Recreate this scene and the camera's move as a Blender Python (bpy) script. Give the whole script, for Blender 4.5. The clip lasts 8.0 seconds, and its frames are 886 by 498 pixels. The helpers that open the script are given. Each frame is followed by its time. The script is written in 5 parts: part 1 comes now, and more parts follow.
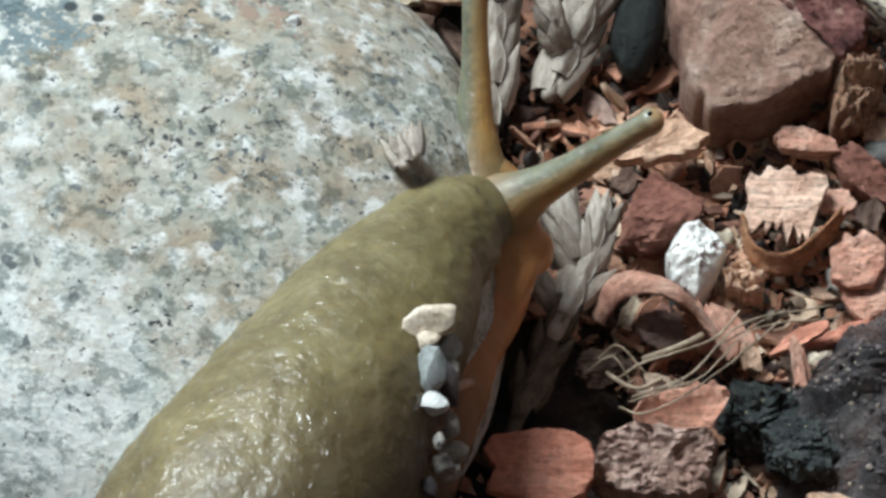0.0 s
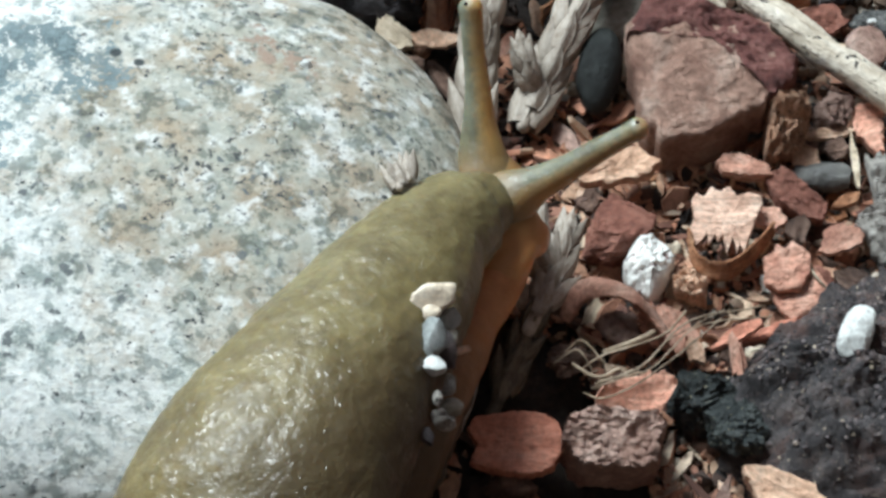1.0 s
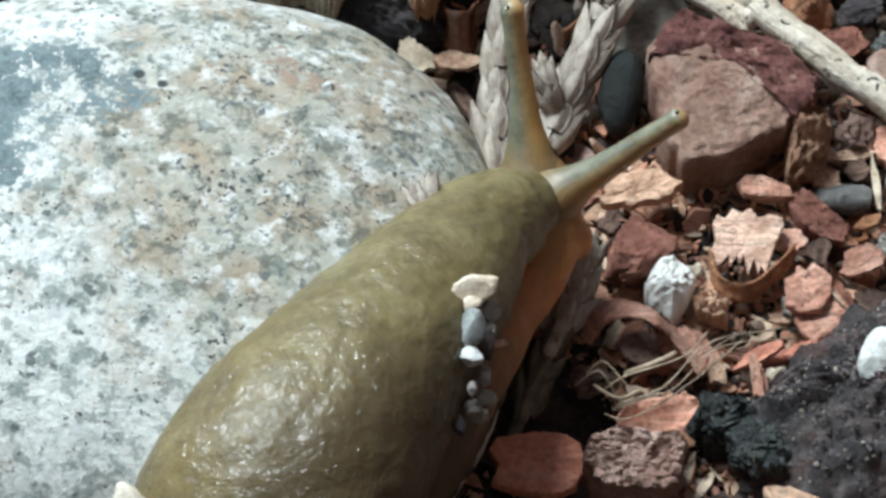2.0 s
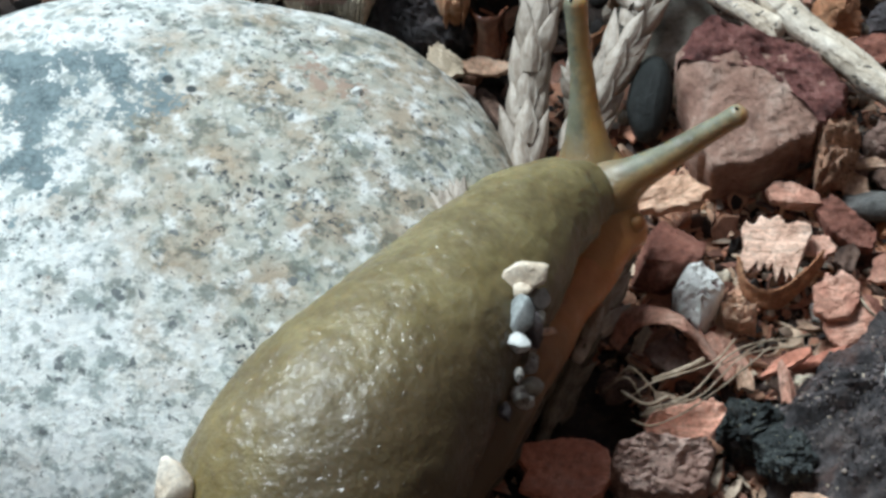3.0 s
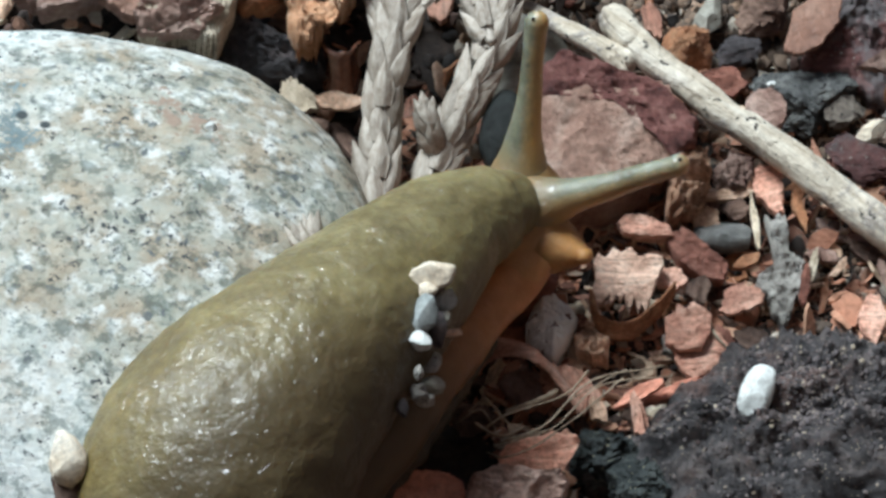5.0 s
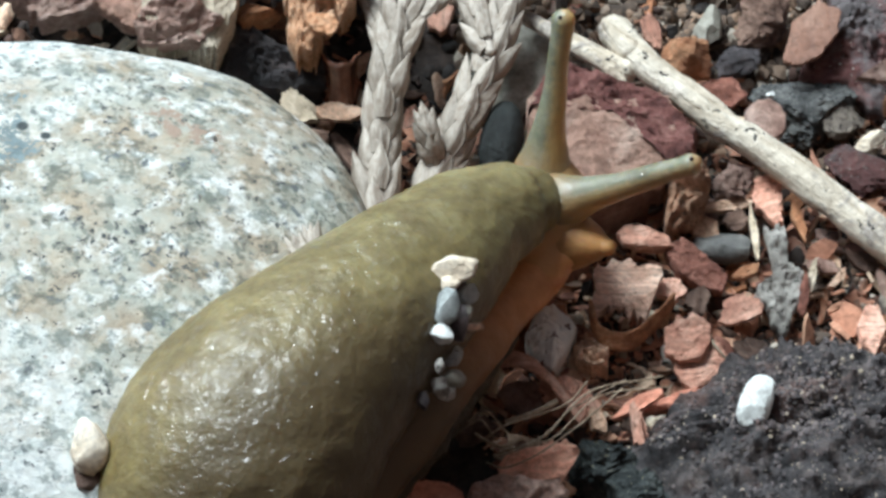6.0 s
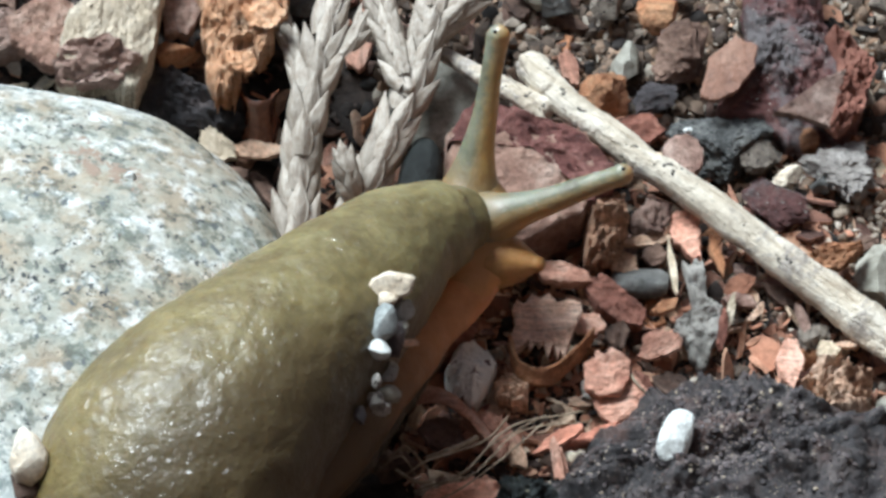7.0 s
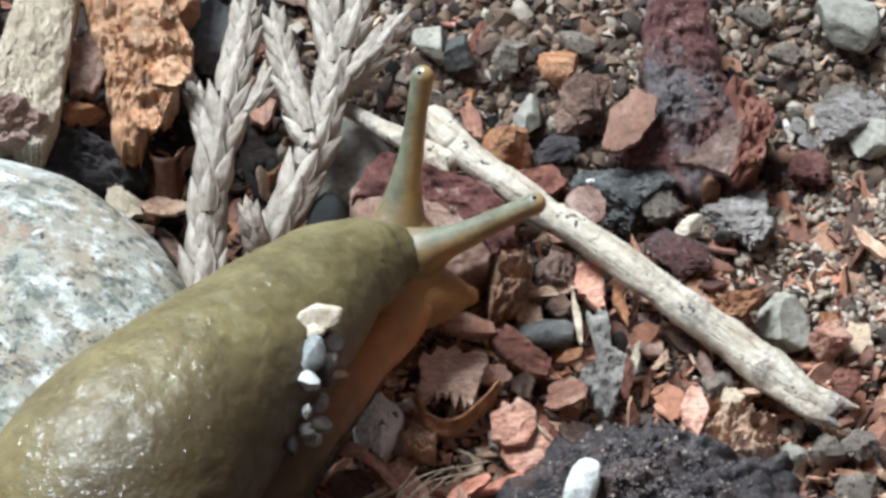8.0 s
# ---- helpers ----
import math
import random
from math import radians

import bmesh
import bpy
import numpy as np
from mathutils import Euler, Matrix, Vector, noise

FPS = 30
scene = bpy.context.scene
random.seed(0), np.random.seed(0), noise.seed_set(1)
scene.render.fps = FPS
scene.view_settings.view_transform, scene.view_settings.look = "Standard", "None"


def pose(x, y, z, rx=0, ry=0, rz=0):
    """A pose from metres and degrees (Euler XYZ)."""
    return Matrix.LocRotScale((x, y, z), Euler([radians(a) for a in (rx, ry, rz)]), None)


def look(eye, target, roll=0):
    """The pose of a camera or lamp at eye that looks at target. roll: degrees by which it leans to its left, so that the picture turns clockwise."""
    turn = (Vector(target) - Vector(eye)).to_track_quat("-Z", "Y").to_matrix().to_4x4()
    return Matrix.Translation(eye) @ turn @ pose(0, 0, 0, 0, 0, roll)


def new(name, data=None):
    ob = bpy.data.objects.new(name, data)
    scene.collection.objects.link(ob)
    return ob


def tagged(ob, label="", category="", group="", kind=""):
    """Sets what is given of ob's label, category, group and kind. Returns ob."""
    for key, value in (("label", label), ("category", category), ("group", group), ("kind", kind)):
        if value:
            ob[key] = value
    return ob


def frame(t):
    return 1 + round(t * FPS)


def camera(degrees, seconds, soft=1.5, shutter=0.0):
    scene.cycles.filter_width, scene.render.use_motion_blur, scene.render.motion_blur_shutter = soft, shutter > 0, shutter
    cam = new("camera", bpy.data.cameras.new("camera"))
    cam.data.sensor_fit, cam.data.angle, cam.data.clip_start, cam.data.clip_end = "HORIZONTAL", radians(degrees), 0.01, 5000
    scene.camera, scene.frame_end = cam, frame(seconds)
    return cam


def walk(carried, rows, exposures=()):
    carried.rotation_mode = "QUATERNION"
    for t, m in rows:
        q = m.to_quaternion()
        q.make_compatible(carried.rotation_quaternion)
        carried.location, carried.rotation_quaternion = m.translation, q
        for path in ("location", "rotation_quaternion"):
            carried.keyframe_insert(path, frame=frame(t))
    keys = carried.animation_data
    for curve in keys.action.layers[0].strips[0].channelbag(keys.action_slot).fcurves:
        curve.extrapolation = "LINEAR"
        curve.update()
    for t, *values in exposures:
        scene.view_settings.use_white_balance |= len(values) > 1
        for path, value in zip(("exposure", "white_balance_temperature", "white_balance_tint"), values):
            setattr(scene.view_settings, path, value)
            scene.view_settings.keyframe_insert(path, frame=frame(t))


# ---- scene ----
cam = camera(12.0, 8.0, soft=3.0)
PATH = [
    (0, (-0.02134, -0.22369, 0.32055), (-0.02967, 0.03187, -0.05856), -1.437),
    (0.5, (-0.02134, -0.25342, 0.36301), (-0.02730, 0.00272, -0.01576), -1.079),
    (1, (-0.02134, -0.26056, 0.37320), (-0.02734, -0.00313, -0.00470), -1.092),
    (2.5, (-0.02134, -0.26140, 0.37440), (-0.03126, -0.00169, -0.00185), -1.650),
    (3, (-0.02134, -0.26143, 0.37445), (-0.03277, -0.00164, -0.00170), -1.833),
    (3.5, (-0.02134, -0.26246, 0.37592), (-0.03475, -0.00285, -0.00029), -1.995),
    (4, (-0.02134, -0.26303, 0.37673), (-0.02932, -0.00201, 0.00134), -1.187),
    (4.5, (-0.02134, -0.26178, 0.37494), (-0.02134, 0.00051, 0.00035), 0.007),
    (4.7, (-0.02134, -0.26229, 0.37567), (-0.01771, 0.00034, 0.00133), 0.539),
    (5.8, (-0.02134, -0.26298, 0.37667), (-0.01646, 0.00038, 0.00286), 0.859),
    (6, (-0.02134, -0.26316, 0.37692), (-0.01687, 0.00066, 0.00343), 0.726),
    (6.5, (-0.02134, -0.26355, 0.37747), (-0.01456, 0.00194, 0.00520), 0.951),
    (7, (-0.02134, -0.26378, 0.37780), (-0.00814, 0.00314, 0.00673), 1.870),
    (7.5, (-0.02134, -0.26440, 0.37869), (-0.00437, 0.00429, 0.00906), 2.229),
    (8, (-0.02134, -0.26613, 0.38116), (0.00201, 0.00502, 0.01368), 2.751),
]
walk(cam, [(t, look(eye, target, roll)) for t, eye, target, roll in PATH], exposures=[(0.0, 0.53, 5460, 0), (1.0, 0.62, 5410, 0), (3.0, 0.52, 5320, 0), (3.5, 0.43, 5270, 0), (4.0, 0.37, 5280, 0), (4.5, 0.48, 5320, 0), (6.0, 0.84, 5340, 0), (8.0, 0.90, 5340, 3)])

# ---- world and light: open shade under a bright sky, light from the back left ----
SUN_TO = Vector((-0.40, 0.46, 0.79)).normalized()
world = bpy.data.worlds.new("world")
scene.world = world
world.use_nodes = True
sky = world.node_tree.nodes.new("ShaderNodeTexSky")
sky.sky_type, sky.sun_disc = "NISHITA", False
sky.dust_density, sky.ozone_density = 4.0, 0.8
sky.sun_elevation = math.asin(SUN_TO.z)
sky.sun_rotation = math.atan2(SUN_TO.x, SUN_TO.y)
world.node_tree.nodes["Background"].inputs[1].default_value = 0.030
world.node_tree.links.new(sky.outputs[0], world.node_tree.nodes["Background"].inputs[0])
sun = new("sun", bpy.data.lights.new("sun", "SUN"))
sun.data.energy, sun.data.angle, sun.data.color = 4.2, radians(28), (1.0, 0.95, 0.88)
sun.matrix_world = look(SUN_TO * 2, (0, 0, 0))

CM = 0.01  # the scene is laid out in centimetres


# ---- materials ----
def coords(nt, stretch=(1, 1, 1), vary=True):
    """Object coordinates in centimetres, shifted by chance from object to object."""
    tc, mp = nt.nodes.new("ShaderNodeTexCoord"), nt.nodes.new("ShaderNodeMapping")
    mp.inputs[3].default_value = [100 * s for s in stretch]
    nt.links.new(tc.outputs[3], mp.inputs[0])
    if vary:
        info, mul = nt.nodes.new("ShaderNodeObjectInfo"), nt.nodes.new("ShaderNodeMath")
        mul.operation = "MULTIPLY"
        mul.inputs[1].default_value = 37.0
        nt.links.new(info.outputs["Random"], mul.inputs[0])
        nt.links.new(mul.outputs[0], mp.inputs[1])
    return mp.outputs[0]


def noise_of(nt, co, scale, detail=4.0, rough=0.6, dist=0.0):
    n = nt.nodes.new("ShaderNodeTexNoise")
    n.inputs["Scale"].default_value, n.inputs["Detail"].default_value = scale, detail
    n.inputs["Roughness"].default_value, n.inputs["Distortion"].default_value = rough, dist
    nt.links.new(co, n.inputs["Vector"])
    return n.outputs[0]


def ramp(nt, fac, stops):
    r = nt.nodes.new("ShaderNodeValToRGB")
    e = r.color_ramp.elements
    while len(e) < len(stops):
        e.new(0.5)
    for el, (at, col) in zip(e, stops):
        el.position, el.color = at, (*col, 1)
    nt.links.new(fac, r.inputs[0])
    return r.outputs[0]


def mixed(nt, fac, a, b, how="MIX"):
    m = nt.nodes.new("ShaderNodeMix")
    m.data_type, m.blend_type = "RGBA", how
    for i, v in ((0, fac), (6, a), (7, b)):
        if isinstance(v, bpy.types.NodeSocket):
            nt.links.new(v, m.inputs[i])
        else:
            m.inputs[i].default_value = v if i == 0 else (*v, 1)
    return m.outputs[2]


def sharp(nt, fac, lo, hi):
    m = nt.nodes.new("ShaderNodeMapRange")
    m.inputs[1].default_value, m.inputs[2].default_value = lo, hi
    nt.links.new(fac, m.inputs[0])
    return m.outputs[0]


def bumped(nt, bsdf, height, strength, mm, normal=None):
    b = nt.nodes.new("ShaderNodeBump")
    b.inputs["Strength"].default_value, b.inputs["Distance"].default_value = strength, mm * 0.001
    nt.links.new(height, b.inputs["Height"])
    if normal is not None:
        nt.links.new(normal, b.inputs["Normal"])
    nt.links.new(b.outputs[0], bsdf.inputs["Normal"])
    return b.outputs[0]


def fresh(name, rough):
    m = bpy.data.materials.new(name)
    m.use_nodes = True
    bsdf = m.node_tree.nodes["Principled BSDF"]
    bsdf.inputs["Roughness"].default_value = rough
    return m, m.node_tree, bsdf


def litter(name, dark, mid, light, scale=2.0, rough=0.75, mm=0.5, stretch=(1, 1, 1), speck=None, tint=0.25, spec=0.4, fibre=0.0, pits=0.0, dust=None):
    """Bark, wood, clod or rock: colour at two scales, grain lines or pits, relief, and a change of tone from piece to piece."""
    m, nt, bsdf = fresh(name, rough)
    co = coords(nt, stretch)
    big, fine = noise_of(nt, co, scale, 6, 0.7, 0.3), noise_of(nt, co, scale * 7, 6, 0.75)
    col = ramp(nt, big, [(0.30, dark), (0.5, mid), (0.68, light)])
    shade = ramp(nt, fine, [(0.32, (0.56, 0.54, 0.53)), (0.5, (0.98, 0.98, 0.98)), (0.66, (1.20, 1.20, 1.20))])
    col = mixed(nt, 0.8, col, shade, "MULTIPLY")
    height = fine
    if fibre:
        grain = noise_of(nt, coords(nt, (0.35, 5.0, 5.0)), 3.0, 4, 0.7, 0.25)
        col = mixed(nt, fibre, col, ramp(nt, grain, [(0.36, (0.38, 0.34, 0.31)), (0.52, (1.0, 1.0, 1.0)), (0.65, (1.2, 1.2, 1.2))]), "MULTIPLY")
        height = grain
    if pits:
        hole = sharp(nt, noise_of(nt, co, scale * 3.5, 4, 0.65), 0.42, 0.36)
        col = mixed(nt, hole, col, tuple(0.35 * c for c in dark))
    if dust:
        col = mixed(nt, sharp(nt, noise_of(nt, co, 0.9, 6, 0.75, 0.4), 0.50, 0.62), col, mixed(nt, 0.6, dust, shade, "MULTIPLY"))
    if speck:
        pale = sharp(nt, noise_of(nt, co, scale * 9, 2, 0.5), 0.665, 0.71)
        col = mixed(nt, pale, col, speck)
    info = nt.nodes.new("ShaderNodeObjectInfo")
    tone = ramp(nt, info.outputs["Random"], [(0.0, (1 - tint,) * 3), (1.0, (1 + tint,) * 3)])
    col = mixed(nt, 1.0, col, tone, "MULTIPLY")
    nt.links.new(col, bsdf.inputs["Base Color"])
    bsdf.inputs["Specular IOR Level"].default_value = spec
    n = bumped(nt, bsdf, big, 0.7, mm * 2.2)
    n = bumped(nt, bsdf, fine, 0.8, mm * 0.9, n)
    if fibre:
        bumped(nt, bsdf, height, 0.8, mm * 1.1, n)
    return m


M_PINK = litter("pink_bark", (0.46, 0.20, 0.135), (0.70, 0.375, 0.265), (0.82, 0.54, 0.415), 2.5, fibre=0.5)
M_SALMON = litter("salmon_bark", (0.42, 0.15, 0.09), (0.62, 0.26, 0.17), (0.74, 0.38, 0.27), 2.0, mm=0.3, fibre=0.15)
M_TAN = litter("tan_wood", (0.50, 0.29, 0.18), (0.72, 0.48, 0.33), (0.82, 0.63, 0.48), 2.5, fibre=0.4)
M_PALE = litter("pale_wood", (0.56, 0.34, 0.24), (0.76, 0.515, 0.385), (0.87, 0.67, 0.53), 2.5, fibre=0.5)
M_ORANGE = litter("orange_bark", (0.36, 0.14, 0.06), (0.58, 0.27, 0.13), (0.72, 0.42, 0.23), 3.0, mm=0.9, fibre=0.4)
M_CORK = litter("crumbly_cork", (0.62, 0.28, 0.125), (0.84, 0.495, 0.285), (0.90, 0.64, 0.44), 4.0, mm=0.9)
M_COCOA = litter("cork_block", (0.48, 0.25, 0.15), (0.70, 0.42, 0.27), (0.80, 0.55, 0.39), 4.0, mm=1.0, pits=0.5)
M_RED = litter("red_brown_bark", (0.16, 0.055, 0.037), (0.33, 0.135, 0.092), (0.48, 0.235, 0.17), 2.5, mm=0.9, fibre=0.3)
M_MAUVE = litter("mauve_bark", (0.27, 0.15, 0.115), (0.50, 0.325, 0.26), (0.74, 0.55, 0.46), 2.2, mm=2.6, rough=0.85)
M_MAROON = litter("maroon_bark", (0.065, 0.022, 0.019), (0.20, 0.075, 0.062), (0.36, 0.18, 0.15), 3.6, mm=2.0)
M_SANDY = litter("sandy_bark", (0.36, 0.19, 0.135), (0.62, 0.385, 0.29), (0.85, 0.63, 0.51), 1.6, mm=3.0, rough=0.85)
M_SLAB = litter("dusty_maroon_bark", (0.065, 0.026, 0.026), (0.19, 0.078, 0.07), (0.34, 0.19, 0.165), 2.2, mm=2.6, speck=(0.50, 0.45, 0.40), dust=(0.20, 0.175, 0.175))
M_BLACK = litter("wet_black_stone", (0.010, 0.011, 0.010), (0.019, 0.021, 0.020), (0.036, 0.040, 0.038), 2.2, mm=0.5, rough=0.45, spec=0.2)
M_TEAL = litter("green_black_clod", (0.013, 0.016, 0.016), (0.050, 0.058, 0.057), (0.14, 0.15, 0.14), 3.0, mm=2.2, rough=0.7, speck=(0.42, 0.38, 0.24))
M_BROWN = litter("brown_bark", (0.06, 0.034, 0.024), (0.16, 0.095, 0.068), (0.29, 0.19, 0.14), 2.5, mm=0.9, fibre=0.5)
M_GREYWOOD = litter("weathered_wood", (0.42, 0.33, 0.215), (0.63, 0.525, 0.385), (0.78, 0.69, 0.55), 1.6, mm=0.6, fibre=0.35)
M_GREYBARK = litter("grey_bark", (0.27, 0.24, 0.21), (0.52, 0.48, 0.43), (0.70, 0.665, 0.61), 3.5, mm=1.1, pits=0.5)
M_DARK = litter("dark_clod", (0.030, 0.027, 0.030), (0.105, 0.090, 0.094), (0.25, 0.20, 0.19), 2.0, mm=3.0, rough=0.66)
M_CLOD = litter("purple_black_clod", (0.040, 0.038, 0.041), (0.115, 0.102, 0.104), (0.25, 0.205, 0.19), 2.6, mm=1.7, rough=0.75, dust=(0.20, 0.125, 0.108), speck=(0.40, 0.33, 0.25))
M_SLATE = litter("dark_stone", (0.045, 0.044, 0.041), (0.09, 0.088, 0.082), (0.18, 0.172, 0.16), 1.8, mm=0.35, rough=0.42, spec=0.5)
M_GREYROCK = litter("grey_stone", (0.18, 0.17, 0.135), (0.31, 0.292, 0.24), (0.44, 0.42, 0.36), 1.8, mm=0.4, rough=0.6)
M_SAND = litter("soil_crumb", (0.14, 0.112, 0.09), (0.31, 0.255, 0.205), (0.50, 0.43, 0.35), 4.5, mm=1.2, tint=0.25, pits=0.4)
M_GREYCLOD = litter("grey_clod", (0.055, 0.056, 0.055), (0.15, 0.15, 0.145), (0.30, 0.295, 0.275), 4.0, mm=1.5, tint=0.1, pits=0.5, speck=(0.5, 0.47, 0.42))
M_WHITE = litter("white_pebble", (0.52, 0.53, 0.50), (0.66, 0.67, 0.64), (0.76, 0.77, 0.74), 2.0, mm=0.4, rough=0.6, tint=0.05)
M_CREAM = litter("cream_grit", (0.58, 0.46, 0.33), (0.76, 0.65, 0.50), (0.84, 0.77, 0.65), 3.0, mm=0.4, tint=0.08)
M_SEED = litter("glossy_husk", (0.08, 0.030, 0.017), (0.17, 0.068, 0.038), (0.26, 0.11, 0.06), 1.5, mm=0.05, rough=0.12, spec=0.8)
M_FIBRE = litter("dry_fibre", (0.17, 0.125, 0.08), (0.33, 0.255, 0.175), (0.50, 0.41, 0.30), 3.0, mm=0.1, rough=0.6)


def stick_material():
    """Peeled wood with long fibres along the stick and scraps of grey bark."""
    m, nt, bsdf = fresh("peeled_stick", 0.75)
    tc, mp = nt.nodes.new("ShaderNodeTexCoord"), nt.nodes.new("ShaderNodeMapping")
    mp.vector_type = "TEXTURE"
    mp.inputs[2].default_value = (0, 0, radians(-42))
    mp.inputs[3].default_value = (0.025, 0.003, 0.003)
    nt.links.new(tc.outputs[3], mp.inputs[0])
    long = noise_of(nt, mp.outputs[0], 2.0, 5, 0.7, 0.4)
    co = coords(nt, vary=False)
    patch, fine = noise_of(nt, co, 1.7, 6, 0.75, 0.5), noise_of(nt, co, 12, 5, 0.7)
    col = ramp(nt, long, [(0.32, (0.30, 0.235, 0.165)), (0.44, (0.55, 0.47, 0.36)), (0.56, (0.66, 0.59, 0.48)), (0.72, (0.76, 0.70, 0.60))])
    col = mixed(nt, sharp(nt, patch, 0.54, 0.62), col, mixed(nt, fine, (0.15, 0.125, 0.105), (0.56, 0.50, 0.44)))
    col = mixed(nt, 0.5, col, ramp(nt, fine, [(0.3, (0.55, 0.53, 0.5)), (0.6, (1.1, 1.1, 1.1))]), "MULTIPLY")
    col = mixed(nt, sharp(nt, noise_of(nt, co, 7.0, 3, 0.6, 0.4), 0.64, 0.68), col, (0.05, 0.042, 0.036))
    nt.links.new(col, bsdf.inputs["Base Color"])
    n = bumped(nt, bsdf, patch, 0.7, 1.2)
    n = bumped(nt, bsdf, long, 0.8, 0.9, n)
    bumped(nt, bsdf, fine, 0.7, 0.4, n)
    return m


def perlite_material():
    m, nt, bsdf = fresh("pitted_perlite", 0.6)
    co = coords(nt, vary=False)
    pits = sharp(nt, noise_of(nt, co, 3.6, 3, 0.6), 0.40, 0.36)
    col = mixed(nt, noise_of(nt, co, 5.0, 5, 0.7), (0.62, 0.61, 0.57), (0.82, 0.81, 0.77))
    col = mixed(nt, pits, col, (0.15, 0.085, 0.075))
    nt.links.new(col, bsdf.inputs["Base Color"])
    n = bumped(nt, bsdf, noise_of(nt, co, 3.6, 3, 0.6), 0.7, 0.6)
    bumped(nt, bsdf, noise_of(nt, co, 18, 5, 0.7), 0.6, 0.4, n)
    return m


def granite_material():
    m, nt, bsdf = fresh("granite", 0.55)
    co = coords(nt, vary=False)
    grain = nt.nodes.new("ShaderNodeTexVoronoi")
    grain.inputs["Scale"].default_value = 14.0
    warp = nt.nodes.new("ShaderNodeVectorMath")
    warp.operation = "MULTIPLY_ADD"
    jit = nt.nodes.new("ShaderNodeTexNoise")
    jit.inputs["Scale"].default_value, jit.inputs["Detail"].default_value = 9.0, 4.0
    nt.links.new(co, jit.inputs["Vector"])
    warp.inputs[1].default_value = (0.12, 0.12, 0.12)
    nt.links.new(jit.outputs[1], warp.inputs[0])
    nt.links.new(co, warp.inputs[2])
    nt.links.new(warp.outputs[0], grain.inputs["Vector"])
    sep = nt.nodes.new("ShaderNodeSeparateColor")
    nt.links.new(grain.outputs["Color"], sep.inputs[0])

    def near(spots, size):
        """Strength of a colour mark round some places on the stone."""
        total = None
        for p in spots:
            d = nt.nodes.new("ShaderNodeVectorMath")
            d.operation = "DISTANCE"
            nt.links.new(co, d.inputs[0])
            d.inputs[1].default_value = p
            m2 = nt.nodes.new("ShaderNodeMapRange")
            m2.inputs[1].default_value, m2.inputs[2].default_value = size, 0.0
            nt.links.new(d.outputs["Value"], m2.inputs[0])
            if total is None:
                total = m2.outputs[0]
            else:
                mx = nt.nodes.new("ShaderNodeMath")
                mx.operation = "MAXIMUM"
                nt.links.new(total, mx.inputs[0])
                nt.links.new(m2.outputs[0], mx.inputs[1])
                total = mx.outputs[0]
        return total

    def plus(a, b, k):
        """b + k a"""
        m2 = nt.nodes.new("ShaderNodeMath")
        m2.operation = "MULTIPLY_ADD"
        m2.inputs[1].default_value = k
        nt.links.new(a, m2.inputs[0])
        nt.links.new(b, m2.inputs[2])
        return m2.outputs[0]

    # feldspar, quartz and mica grains, a tan weathered face and a blue-grey mineral patch
    base = ramp(nt, sep.outputs[0], [(0.0, (0.63, 0.655, 0.635)), (0.3, (0.72, 0.74, 0.71)), (0.65, (0.82, 0.825, 0.775)), (1.0, (0.68, 0.695, 0.665))])
    cloud = noise_of(nt, co, 2.0, 8, 0.72, 0.0)
    soft = noise_of(nt, co, 3.6, 5, 0.66, 0.0)
    # tan weathering; its outer spots also paint shade onto the right shoulder
    worn = plus(near([(2.2, 0.75, 1.75), (1.3, -0.05, 2.0), (2.0, 1.65, 1.5), (2.8, 0.05, 1.4), (3.3, 0.85, 0.9), (3.1, 1.85, 0.8), (1.2, 1.2, 1.9)], 2.5), noise_of(nt, co, 1.6, 7, 0.75, 0.3), 0.50)
    tan = sharp(nt, worn, 0.52, 0.78)
    rust = sharp(nt, noise_of(nt, co, 1.5, 7, 0.68, 0.0), 0.42, 0.60)
    base = mixed(nt, tan, base, mixed(nt, 1.0, base, mixed(nt, rust, (0.63, 0.615, 0.55), (0.55, 0.45, 0.345)), "MULTIPLY"))
    grey = sharp(nt, cloud, 0.50, 0.68)
    base = mixed(nt, grey, base, mixed(nt, 1.0, base, (0.72, 0.765, 0.755), "MULTIPLY"))
    chalk = sharp(nt, soft, 0.52, 0.64)
    base = mixed(nt, chalk, base, mixed(nt, 0.75, base, (0.87, 0.88, 0.85)))
    pore = sharp(nt, plus(cloud, noise_of(nt, co, 5.0, 6, 0.70, 0.0), 0.30), 0.66, 0.73)
    base = mixed(nt, pore, base, mixed(nt, 1.0, base, (0.50, 0.53, 0.525), "MULTIPLY"))
    mica = sharp(nt, plus(cloud, sep.outputs[1], 0.8), 1.36, 1.42)
    base = mixed(nt, mica, base, (0.15, 0.165, 0.165))
    fleck = sharp(nt, plus(worn, plus(noise_of(nt, co, 1.3, 3, 0.6), noise_of(nt, co, 12.0, 4, 0.7, 0.0), 0.35), 0.08), 0.85, 0.89)
    base = mixed(nt, fleck, base, (0.045, 0.052, 0.054))
    patch = plus(near([(-1.44, 0.92, 1.92), (-0.92, 1.75, 1.83), (-1.43, 0.25, 1.96), (-0.62, 1.31, 1.95), (-1.82, 1.60, 1.74)], 1.0), noise_of(nt, co, 3.0, 8, 0.76, 0.0), 0.28)
    blue = sharp(nt, patch, 0.665, 0.70)
    vein = sharp(nt, noise_of(nt, co, 6.0, 7, 0.80, 0.0), 0.38, 0.58)
    base = mixed(nt, blue, base, mixed(nt, vein, (0.05, 0.075, 0.085), (0.23, 0.29, 0.30)))
